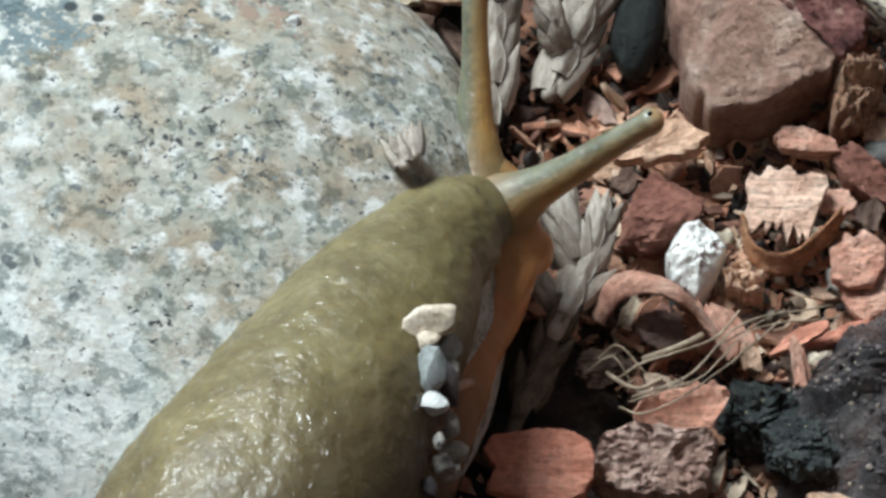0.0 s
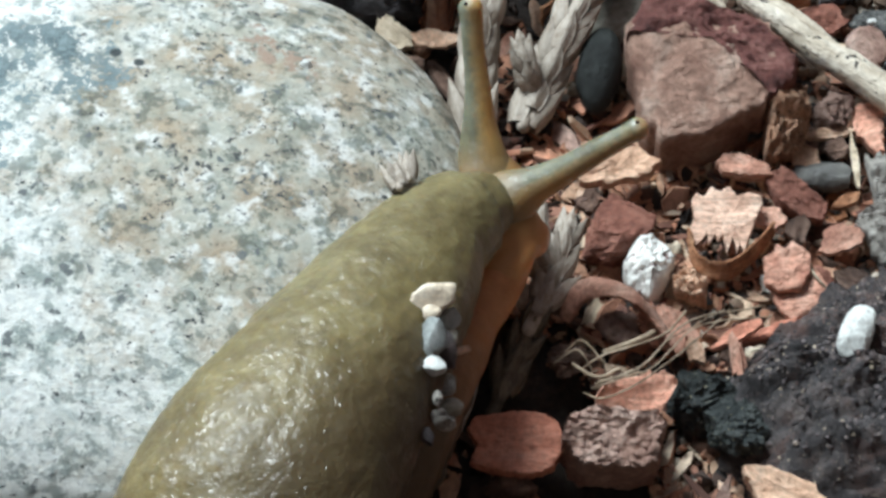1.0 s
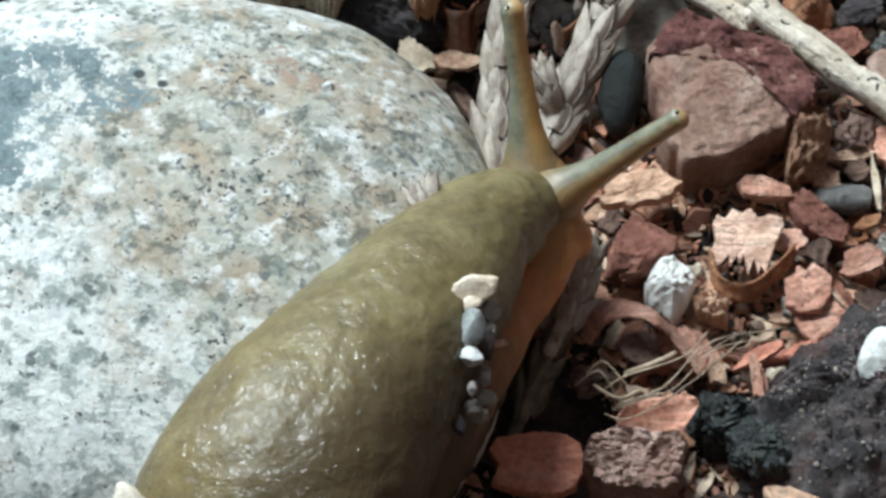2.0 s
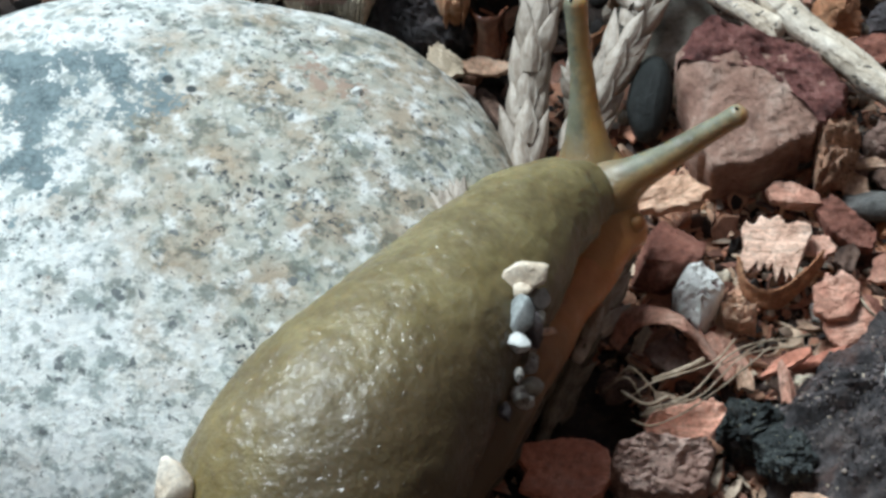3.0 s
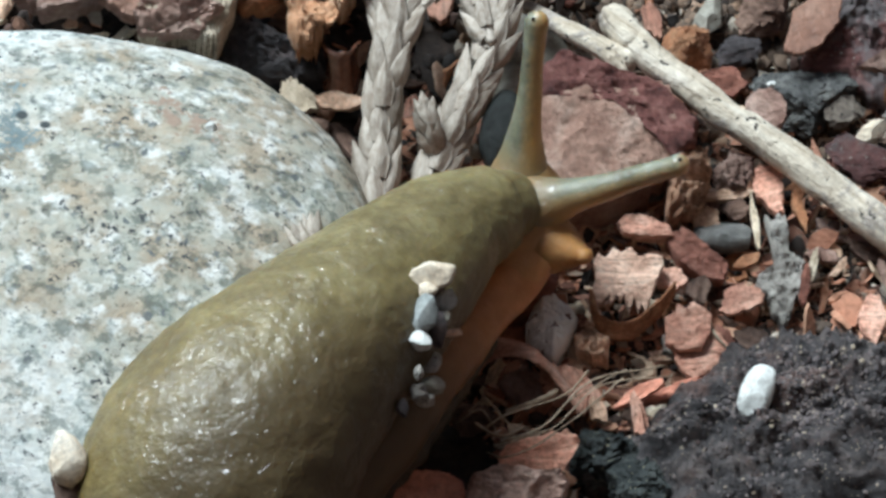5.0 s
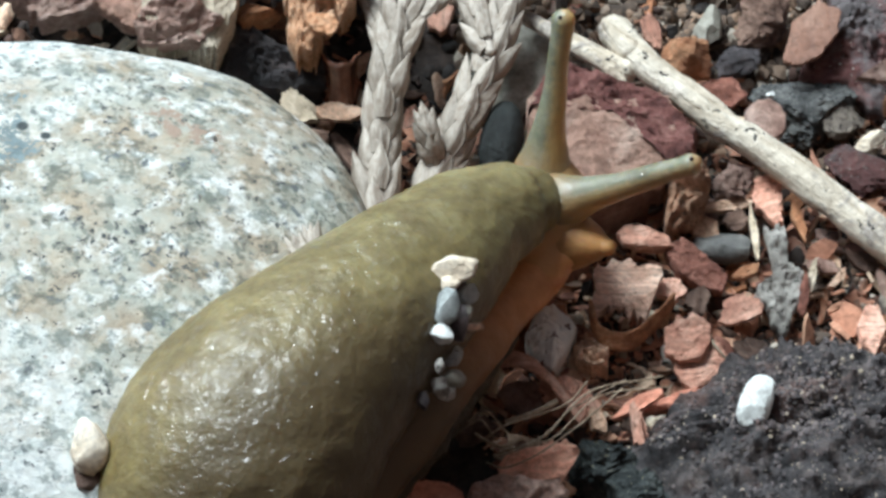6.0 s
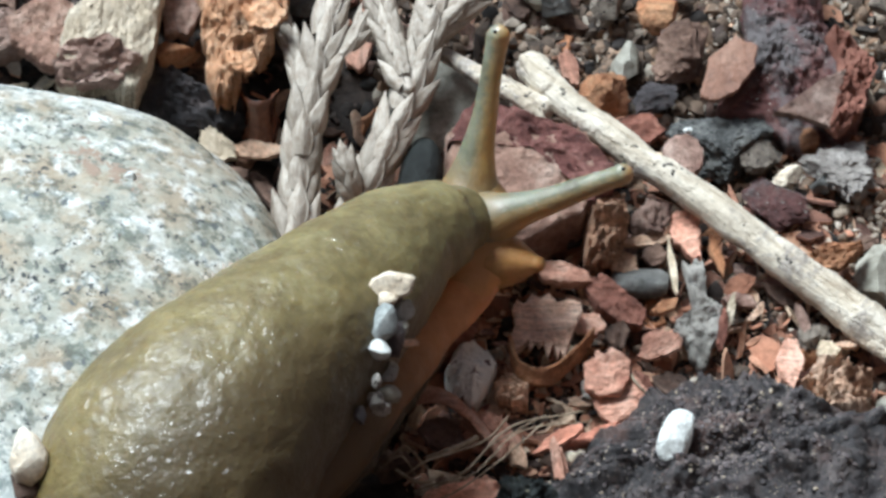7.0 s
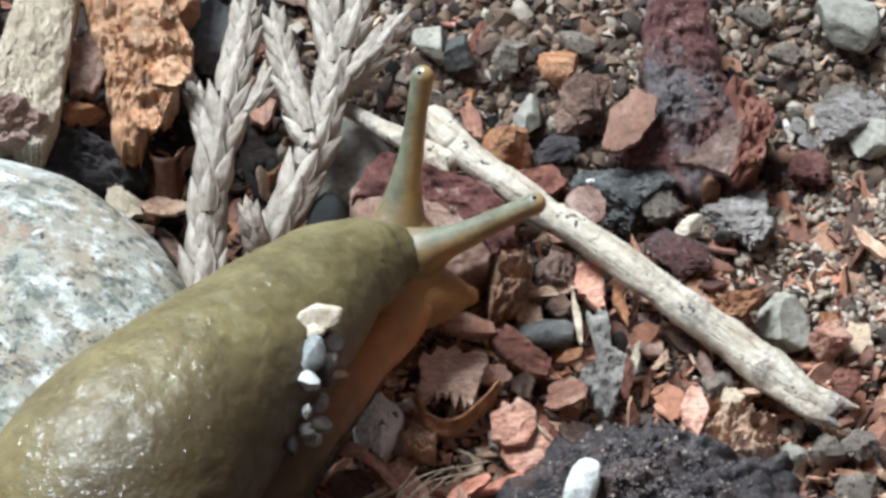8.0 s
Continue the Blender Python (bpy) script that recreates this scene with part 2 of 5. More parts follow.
    # a brown scar and a few black crystals
    scar = sharp(nt, plus(near([(1.40, 1.76, 1.78), (1.64, 1.70, 1.75), (1.26, 1.96, 1.75), (1.85, 1.75, 1.70)], 0.34), noise_of(nt, co, 7.0, 5, 0.7), 0.26), 0.65, 0.72)
    base = mixed(nt, scar, base, (0.36, 0.265, 0.20))
    base = mixed(nt, sharp(nt, near([(-0.14, 1.50, 1.93), (0.12, 1.40, 1.95)], 0.075), 0.0, 0.3), base, (0.05, 0.06, 0.062))
    nt.links.new(base, bsdf.inputs["Base Color"])
    n = bumped(nt, bsdf, noise_of(nt, co, 4.0, 8, 0.75), 0.8, 1.1)
    bumped(nt, bsdf, sep.outputs[1], 0.35, 0.4, n)
    return m


def slug_material(name, dark, mid, light, wet=0.5, fine=9.0, mm=0.5, sub=0.15, side=None, tip=None, lumps=3.0, mottle=1.0, grains=0.0, flank=None, root=None):
    """Moist skin: blotches, fine wrinkles and a film of slime that lies in patches."""
    m, nt, bsdf = fresh(name, 0.55)
    co = coords(nt, vary=False)
    big, mott = noise_of(nt, co, 1.1, 5, 0.62, 0.3), noise_of(nt, co, fine * 0.42, 5, 0.62, 0.2)
    col = ramp(nt, big, [(0.32, dark), (0.5, mid), (0.7, light)])
    col = mixed(nt, 0.6 * mottle, col, ramp(nt, mott, [(0.32, (0.76, 0.72, 0.62)), (0.5, (1.0, 1.0, 0.97)), (0.66, (1.28, 1.26, 1.20))]), "MULTIPLY")
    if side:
        # pigment runs along one side, the other is clear; on the foot, painted shade
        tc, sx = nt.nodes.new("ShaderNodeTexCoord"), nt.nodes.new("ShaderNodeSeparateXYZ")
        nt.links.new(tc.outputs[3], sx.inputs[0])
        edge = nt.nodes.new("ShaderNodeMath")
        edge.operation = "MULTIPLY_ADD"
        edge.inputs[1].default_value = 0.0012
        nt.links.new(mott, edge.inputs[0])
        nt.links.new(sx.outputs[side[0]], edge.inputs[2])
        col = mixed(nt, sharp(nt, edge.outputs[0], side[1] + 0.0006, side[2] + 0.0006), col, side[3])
        if root:
            col = mixed(nt, sharp(nt, sx.outputs[2], *root), col, (0.20, 0.135, 0.058))
        if tip:
            col = mixed(nt, sharp(nt, sx.outputs[2], *tip), col, (0.48, 0.24, 0.065))
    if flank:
        # olive mantle; brown tail and one flank, darkened further to paint in their shade
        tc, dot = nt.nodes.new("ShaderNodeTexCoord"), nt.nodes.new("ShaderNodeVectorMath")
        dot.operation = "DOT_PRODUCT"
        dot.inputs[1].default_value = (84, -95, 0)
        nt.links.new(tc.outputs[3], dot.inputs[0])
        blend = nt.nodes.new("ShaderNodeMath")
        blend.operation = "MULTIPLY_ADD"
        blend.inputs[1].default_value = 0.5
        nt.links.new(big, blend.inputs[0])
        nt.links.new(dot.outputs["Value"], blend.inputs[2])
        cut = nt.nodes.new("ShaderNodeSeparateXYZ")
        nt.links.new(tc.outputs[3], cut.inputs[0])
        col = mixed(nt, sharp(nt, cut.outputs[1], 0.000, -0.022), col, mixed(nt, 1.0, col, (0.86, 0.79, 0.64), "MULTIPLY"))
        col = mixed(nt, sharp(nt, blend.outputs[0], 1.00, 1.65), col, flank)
    nt.links.new(col, bsdf.inputs["Base Color"])
    bsdf.inputs["Subsurface Weight"].default_value = sub
    bsdf.inputs["Subsurface Radius"].default_value = (0.9, 0.5, 0.2)
    bsdf.inputs["Subsurface Scale"].default_value = 0.0025
    film = nt.nodes.new("ShaderNodeMapRange")
    film.inputs[1].default_value, film.inputs[2].default_value = 0.46, 0.60
    film.inputs[3].default_value, film.inputs[4].default_value = wet * 0.45, wet
    nt.links.new(noise_of(nt, co, 1.8, 6, 0.70, 0.6), film.inputs[0])
    nt.links.new(film.outputs[0], bsdf.inputs["Coat Weight"])
    bsdf.inputs["Coat Roughness"].default_value = 0.15
    # wrinkles: a warped net of small cells
    net, shift, jit = nt.nodes.new("ShaderNodeTexVoronoi"), nt.nodes.new("ShaderNodeVectorMath"), nt.nodes.new("ShaderNodeTexNoise")
    net.feature = "SMOOTH_F1"
    net.inputs["Scale"].default_value = fine
    jit.inputs["Scale"].default_value, jit.inputs["Detail"].default_value = fine * 0.3, 4.0
    nt.links.new(co, jit.inputs["Vector"])
    shift.operation = "MULTIPLY_ADD"
    shift.inputs[1].default_value = (3.0 / fine,) * 3
    nt.links.new(jit.outputs[1], shift.inputs[0])
    nt.links.new(co, shift.inputs[2])
    nt.links.new(shift.outputs[0], net.inputs["Vector"])
    n = bumped(nt, bsdf, noise_of(nt, co, 3.2, 3, 0.5), 0.6, mm * 3)
    n = bumped(nt, bsdf, noise_of(nt, co, fine * 0.33, 4, 0.6, 0.2), 0.7, mm * lumps, n)
    n2 = bumped(nt, bsdf, net.outputs["Distance"], 0.4, mm * (0.7 + grains), n)
    glint = nt.nodes.new("ShaderNodeBump")
    glint.inputs["Strength"].default_value, glint.inputs["Distance"].default_value = 1.0, mm * 0.0055
    nt.links.new(noise_of(nt, co, fine * 0.55, 2.5, 0.5, 0.5), glint.inputs["Height"])
    nt.links.new(n2, glint.inputs["Normal"])
    nt.links.new(glint.outputs[0], bsdf.inputs["Coat Normal"])
    return m


def leaf_material(name, dark, light):
    """Dry scale leaf: smooth pale skin, faint veins, brown stains and black specks."""
    m, nt, bsdf = fresh(name, 0.62)
    co = coords(nt)
    long, blot, dots = noise_of(nt, coords(nt, (9, 0.8, 9)), 1.2, 3, 0.6, 0.2), noise_of(nt, co, 3.0, 5, 0.7, 0.3), noise_of(nt, co, 16, 3, 0.6)
    col = mixed(nt, sharp(nt, blot, 0.36, 0.60), dark, light)
    col = mixed(nt, 0.22, col, ramp(nt, long, [(0.35, (0.72, 0.68, 0.63)), (0.6, (1.08, 1.08, 1.08))]), "MULTIPLY")
    col = mixed(nt, sharp(nt, dots, 0.70, 0.74), col, (0.06, 0.05, 0.045))
    info = nt.nodes.new("ShaderNodeObjectInfo")
    col = mixed(nt, 1.0, col, ramp(nt, info.outputs["Random"], [(0.0, (0.74, 0.72, 0.69)), (1.0, (1.14, 1.13, 1.11))]), "MULTIPLY")
    nt.links.new(col, bsdf.inputs["Base Color"])
    n = bumped(nt, bsdf, long, 0.3, 0.15)
    bumped(nt, bsdf, blot, 0.5, 0.5, n)
    return m


def soil_material():
    m, nt, bsdf = fresh("soil", 0.9)
    co = coords(nt, vary=False)
    big, fine = noise_of(nt, co, 1.4, 6, 0.7), noise_of(nt, co, 9.0, 6, 0.75)
    col = ramp(nt, big, [(0.3, (0.018, 0.013, 0.011)), (0.52, (0.05, 0.034, 0.026)), (0.72, (0.12, 0.085, 0.065))])
    col = mixed(nt, 0.8, col, ramp(nt, fine, [(0.35, (0.4, 0.38, 0.36)), (0.65, (1.5, 1.45, 1.4))]), "MULTIPLY")
    nt.links.new(col, bsdf.inputs["Base Color"])
    n = bumped(nt, bsdf, big, 0.8, 2.0)
    bumped(nt, bsdf, fine, 1.0, 1.0, n)
    return m


M_PERLITE, M_GRANITE, M_SOIL, M_STICK = perlite_material(), granite_material(), soil_material(), stick_material()
# flank: brown skin colour with the shade of the right side mixed in
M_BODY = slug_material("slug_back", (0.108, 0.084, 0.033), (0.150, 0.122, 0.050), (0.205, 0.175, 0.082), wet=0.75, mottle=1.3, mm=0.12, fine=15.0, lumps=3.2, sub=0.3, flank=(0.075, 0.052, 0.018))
M_HEAD = slug_material("slug_head", (0.17, 0.115, 0.045), (0.23, 0.150, 0.060), (0.29, 0.19, 0.08), wet=0.4, fine=18, mm=0.08, sub=0.4, side=(2, 0.002, -0.0035, (0.56, 0.25, 0.078)))
# side: the foot's rear goes dark brown, body shade put into its colour
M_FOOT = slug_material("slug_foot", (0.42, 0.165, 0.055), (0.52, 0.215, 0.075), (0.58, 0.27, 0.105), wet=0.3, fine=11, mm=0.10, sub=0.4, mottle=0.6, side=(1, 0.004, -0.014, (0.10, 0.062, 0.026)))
M_FRINGE = slug_material("slug_fringe", (0.035, 0.027, 0.015), (0.065, 0.050, 0.028), (0.125, 0.098, 0.058), wet=0.3, fine=9, mm=0.3, sub=0.1, grains=3.0)
M_STALK = slug_material("slug_stalk", (0.115, 0.115, 0.075), (0.165, 0.168, 0.115), (0.245, 0.255, 0.195), lumps=1.0, wet=1.0, fine=30, mm=0.07, sub=0.5, grains=0.8, side=(0, -0.0007, 0.0010, (0.46, 0.27, 0.075)), root=(0.0050, 0.0015))
M_STALK_LOW = slug_material("slug_stalk_low", (0.115, 0.115, 0.075), (0.165, 0.168, 0.115), (0.245, 0.255, 0.195), lumps=1.0, wet=1.0, fine=30, mm=0.07, sub=0.5, grains=0.8, side=(0, -0.0002, 0.0016, (0.46, 0.26, 0.075)), root=(0.0062, 0.0025), tip=(0.0188, 0.0204))
M_FEELER = slug_material("slug_feeler", (0.30, 0.15, 0.045), (0.38, 0.19, 0.060), (0.45, 0.24, 0.085), wet=0.2, fine=20, mm=0.06, sub=0.5)
M_LEAF = leaf_material("dry_scale_leaf", (0.27, 0.222, 0.175), (0.455, 0.41, 0.355))
M_LEAF_DARK = leaf_material("brown_scale_leaf", (0.09, 0.075, 0.05), (0.20, 0.17, 0.125))
M_FLAKE = litter("smooth_tan_bark", (0.17, 0.082, 0.052), (0.235, 0.122, 0.08), (0.30, 0.175, 0.12), 1.6, mm=0.2, rough=0.6, tint=0.05)
M_PALECLOD = litter("pale_clod", (0.30, 0.26, 0.235), (0.48, 0.43, 0.39), (0.66, 0.61, 0.57), 4.0, mm=1.6, rough=0.7, tint=0.05)
M_BLUEGRIT = litter("blue_grey_grit", (0.20, 0.215, 0.21), (0.36, 0.385, 0.375), (0.55, 0.57, 0.55), 3.0, mm=0.5, rough=0.5, tint=0.1)
M_EYE = litter("eye_spot", (0.01, 0.008, 0.008), (0.015, 0.012, 0.012), (0.02, 0.018, 0.018), 2.0, rough=0.7, mm=0.02, tint=0, spec=0.05)


# ---- mesh builders, all in centimetres ----
def shape(name, verts, faces, material, parent=None, label="", smooth=True, crisp=0):
    """One mesh object from vertices in centimetres."""
    me = bpy.data.meshes.new(name)
    me.from_pydata((np.asarray(verts, float) * CM).tolist(), [], faces)
    me.polygons.foreach_set("use_smooth", [smooth] * len(me.polygons))
    me.materials.append(material)
    me.update()
    if crisp:
        me.set_sharp_from_angle(angle=radians(crisp))
    ob = new(name, me)
    if parent is not None:
        ob.parent = parent
    return tagged(ob, label)


def ico(level, cache={}):
    if level not in cache:
        bm = bmesh.new()
        bmesh.ops.create_icosphere(bm, subdivisions=level, radius=1.0)
        bm.verts.index_update()
        cache[level] = (np.array([v.co[:] for v in bm.verts]), [[v.index for v in f.verts] for f in bm.faces])
        bm.free()
    return cache[level]


def wobble(v, scale, seed, octaves=4, h=0.9):
    off = Vector((seed * 3.7, seed * 1.3, seed * 7.1))
    return np.array([noise.fractal(Vector(p) * scale + off, h, 2.0, octaves) for p in v])


def chunk_mesh(size, seed, level=5, cuts=14, keep=(0.5, 0.85), rough=0.06, ripple=3.0, box=0.0):
    """A broken lump: a ball cut flat by chance planes, then roughened."""
    rng = np.random.default_rng(seed)
    v, f = ico(level)
    v = v.copy()
    if box:
        v /= ((np.abs(v) ** box).sum(1) ** (1 / box))[:, None]
    for _ in range(cuts):
        n = rng.normal(size=3)
        n /= np.linalg.norm(n)
        over = np.maximum(v @ n - rng.uniform(*keep), 0)
        v -= over[:, None] * n
    v *= (1 + rough * wobble(v, ripple, seed, 5, 0.5))[:, None]
    v *= 1 + 0.7 * rough * np.abs(wobble(v, ripple * 3, seed + 5))[:, None]
    ext = (v.max(0) - v.min(0)) / 2
    v = (v - (v.max(0) + v.min(0)) / 2) / ext
    return v * np.array(size) / 2 * 1.04, f


def slab_mesh(size, seed, n=40, rings=7, rag=0.12, power=0.0, splint=0.0, bend=0.0, twist=0.0, relief=0.25, corners=6, outline=None, dome=0.0):
    """A flat flake with a ragged outline, uneven faces and broken edges. splint: long splinters at its -x end."""
    rng = np.random.default_rng(seed)
    a, b, t = size[0] / 2, size[1] / 2, size[2] / 2
    ang = np.linspace(0, 2 * np.pi, n, endpoint=False)
    c, s = np.cos(ang), np.sin(ang)
    if power:
        rad = (np.abs(c) ** power + np.abs(s) ** power) ** (-1 / power)
    else:
        # a broken polygon
        if outline:
            px, py = np.array(outline).T
            corners = len(px)
            u = np.linspace(0, corners, n, endpoint=False)
            i, f = u.astype(int), (u - u.astype(int))
            qx = px[i] * (1 - f) + px[(i + 1) % corners] * f
            qy = py[i] * (1 - f) + py[(i + 1) % corners] * f
            if (px * np.roll(py, -1) - py * np.roll(px, -1)).sum() < 0:
                qx, qy = qx[::-1], qy[::-1]
            rad = np.hypot(qx, qy)
            ang = np.arctan2(qy, qx)
            c, s = qx / rad, qy / rad
            corners = 0
        ca = np.sort((np.arange(max(corners, 3)) + rng.uniform(-0.33, 0.33, max(corners, 3))) * 2 * np.pi / max(corners, 3))
        cr = rng.uniform(0.92, 1.28, max(corners, 3))
        if corners:
            px, py = np.cos(ca) * cr, np.sin(ca) * cr
            rad = np.full(n, 9.0)
        for i in range(corners):
            j = (i + 1) % corners
            ex, ey = px[j] - px[i], py[j] - py[i]
            d = c * ey - s * ex
            hit = (px[i] * ey - py[i] * ex) / np.where(np.abs(d) < 1e-9, 1e-9, d)
            rad = np.where(hit > 0.05, np.minimum(rad, hit), rad)
        if corners:
            rad = np.minimum(rad, 1.4)
    edge = np.array([noise.fractal(Vector((math.cos(x) * 1.3 + seed * 2.1, math.sin(x) * 1.3, seed * 0.7)), 0.8, 2.0, 5) for x in ang])
    rad *= 1 + rag * 1.2 * edge + rag * 0.8 * rng.uniform(-1, 1, n)
    if splint:
        tooth = np.where(np.arange(n) % 2 == 0, 1.0, 1.0 - splint * rng.uniform(0.3, 1, n))
        rad *= np.where(c < -0.35, tooth, 1.0)
    verts, faces = [], []
    radii = [*np.linspace(0.0, 0.965, rings)[1:], 1.0]
    for side in (1, -1):
        verts.append((0, 0, side * t))
        for k, q in enumerate(radii):
            for i in range(n):
                x, y = c[i] * rad[i] * q * a, s[i] * rad[i] * q * b
                h = t + min(t, 0.14) * relief * 2 * min(1.0, 3 * q) * noise.fractal(Vector((x * 2.6, y * 3.6, seed + side * 3.0)), 0.45, 2.0, 5)
                verts.append((x, y, side * h * (0.72 if q == 1.0 else 1.0) * (1 - dome * q ** 2.6 if side > 0 else 1.0)))
    m = len(radii)
    for side in (0, 1):
        o = side * (1 + m * n)
        for i in range(n):
            j = (i + 1) % n
            tri = [o, o + 1 + i, o + 1 + j]
            faces.append(tri if side == 0 else tri[::-1])
            for k in range(m - 1):
                q = [o + 1 + k * n + i, o + 1 + (k + 1) * n + i, o + 1 + (k + 1) * n + j, o + 1 + k * n + j]
                faces.append(q if side == 0 else q[::-1])
    for i in range(n):
        j = (i + 1) % n
        u, w = 1 + (m - 1) * n, 1 + m * n + 1 + (m - 1) * n
        faces.append([u + i, w + i, w + j, u + j])
    v = np.array(verts)
    v[:, 2] += bend * (v[:, 0] ** 2) + twist * v[:, 0] * v[:, 1]
    return v, faces


def placed(ob, at, turn):
    ob.matrix_basis = pose(*[c * CM for c in at], *turn)
    return ob


def chip(name, at, plan, turn, thick, material, label, category, seed, group="", crisp=38, **how):
    v, f = slab_mesh((*plan, thick), seed, **how)
    return tagged(placed(shape(name, v, f, material, crisp=crisp), at, turn), label, category, group)


def lump(name, at, plan, turn, thick, material, label, category, seed, group="", **how):
    v, f = chunk_mesh((*plan, thick), seed, **how)
    return tagged(placed(shape(name, v, f, material, crisp=32), at, turn), label, category, group)


def part_of(ob, thing, name):
    """Makes a built piece a part of the thing on which it sits."""
    ob.name, ob.parent = name, thing
    ob.matrix_parent_inverse = thing.matrix_basis.inverted()
    for key in ("category", "group"):
        if key in ob:
            del ob[key]
    return ob


def spline(points, count):
    """A smooth line (Catmull-Rom) through points of any width."""
    p = np.array(points, float)
    p = np.vstack([2 * p[0] - p[1], p, 2 * p[-1] - p[-2]])
    out = []
    for u in np.linspace(0, len(p) - 3 - 1e-6, count):
        i, t = int(u), u - int(u)
        a, b, c, d = p[i:i + 4]
        out.append(0.5 * (2 * b + (c - a) * t + (2 * a - 5 * b + 4 * c - d) * t * t + (3 * b - a - 3 * c + d) * t ** 3))
    return np.array(out)


def tube_mesh(rows, sides=16, flat=1.0, up=(0, 0, 1), rough=0.0, seed=0, ripple=3.0, round_ends=True, base_drop=0.0):
    """A swept body: rows of centre and radius. flat: height over width. base_drop flattens its underside."""
    rows = np.array(rows)
    c, r = rows[:, :3], np.maximum(rows[:, 3], 0.004)
    if round_ends:
        extra0 = [(*(c[0] + (c[0] - c[1]) / np.linalg.norm(c[0] - c[1]) * r[0] * k), r[0] * q) for k, q in ((0.95, 0.1), (0.85, 0.45), (0.62, 0.75), (0.3, 0.94))]
        extra1 = [(*(c[-1] + (c[-1] - c[-2]) / np.linalg.norm(c[-1] - c[-2]) * r[-1] * k), r[-1] * q) for k, q in ((0.3, 0.94), (0.62, 0.75), (0.85, 0.45), (0.95, 0.1))]
        rows = np.vstack([extra0, rows, extra1])
        c, r = rows[:, :3], np.maximum(rows[:, 3], 0.004)
    tang = np.gradient(c, axis=0)
    tang /= np.linalg.norm(tang, axis=1)[:, None]
    ups = np.array(up, float)
    verts = []
    for k in range(len(c)):
        side = np.cross(tang[k], ups)
        side /= np.linalg.norm(side)
        top = np.cross(side, tang[k])
        for i in range(sides):
            a = 2 * math.pi * i / sides
            h = math.sin(a) * flat
            if h < 0:
                h *= 1 - base_drop
            verts.append(c[k] + r[k] * (math.cos(a) * side + h * top))
    v = np.array(verts)
    if rough:
        mid = np.repeat(c, sides, axis=0)
        v = mid + (v - mid) * (1 + rough * wobble(v, ripple, seed))[:, None]
    faces = []
    n = len(c)
    for k in range(n - 1):
        for i in range(sides):
            j = (i + 1) % sides
            faces.append([k * sides + i, k * sides + j, (k + 1) * sides + j, (k + 1) * sides + i][::-1])
    faces.append(list(range(sides)))
    faces.append(list(range((n - 1) * sides, n * sides))[::-1])
    return v, faces


def ribbon(name, line, wide, thick, material, label, category, across=(0, 0, 1), seed=0, rows=40, taper=0.3, ragged=0.12):
    """A bent strip of bark along a line; across: the direction of its width."""
    p = spline(line, rows)
    ac = np.array(across, float)
    ac /= np.linalg.norm(ac)
    tang = np.gradient(p, axis=0)
    tang /= np.linalg.norm(tang, axis=1)[:, None]
    verts, faces = [], []
    cols = 7
    for k in range(rows):
        u = k / (rows - 1)
        w = wide / 2 * (1 - taper * abs(2 * u - 1) ** 3) * (1 + ragged * noise.fractal(Vector((u * 6, seed, 0)), 0.9, 2, 4))
        nrm = np.cross(tang[k], ac)
        nrm /= np.linalg.norm(nrm)
        for s in (1, -1):
            for j in range(cols):
                q = 2 * j / (cols - 1) - 1
                rip = 0.3 * thick * noise.noise(Vector((u * 9, q * 3, seed + s)))
                verts.append(p[k] + ac * w * q + nrm * (s * thick / 2 * (1 - 0.6 * abs(q) ** 4) + rip + 0.12 * wide * q * q))
    st = 2 * cols
    for k in range(rows - 1):
        for j in range(cols - 1):
            a, b = k * st + j, (k + 1) * st + j
            faces.append([a, a + 1, b + 1, b])
            a, b = a + cols, b + cols
            faces.append([a, b, b + 1, a + 1])
        for a0, a1 in ((0, cols), (cols - 1, 2 * cols - 1)):
            a, b, c2, d = k * st + a0, (k + 1) * st + a0, (k + 1) * st + a1, k * st + a1
            faces.append([a, b, c2, d] if a0 == 0 else [d, c2, b, a])
    for k in (0, rows - 1):
        for j in range(cols - 1):
            a = k * st + j
            faces.append([a, a + cols, a + cols + 1, a + 1])
    org = np.array([p[:, 0].mean(), p[:, 1].mean(), p[:, 2].min()])
    ob = shape(name, np.array(verts) - org, faces, material)
    return tagged(placed(ob, org, (0, 0, 0)), label, category)


# ---- ground ----
def soil_height(x, y):
    h = 0.22 * noise.fractal(Vector((x * 0.55, y * 0.55, 4.0)), 0.9, 2.0, 5)
    return h + 0.05 * noise.noise(Vector((x * 4, y * 4, 9.0))) - 0.12


def build_ground():
    inner = list(np.linspace(-10, 9, 191))
    far = [12, 16, 25, 45, 100, 300, 1000, 5000]
    xs = [-d for d in far[::-1]] + inner + far
    ys = [-d for d in far[::-1]] + inner + far
    verts = [(x, y, soil_height(x, y)) for y in ys for x in xs]
    n = len(xs)
    faces = [[j * n + i, j * n + i + 1, (j + 1) * n + i + 1, (j + 1) * n + i] for j in range(len(ys) - 1) for i in range(n - 1)]
    return tagged(shape("ground", verts, faces, M_SOIL), "dark damp garden soil under bark litter", "ground", kind="structure")


build_ground()


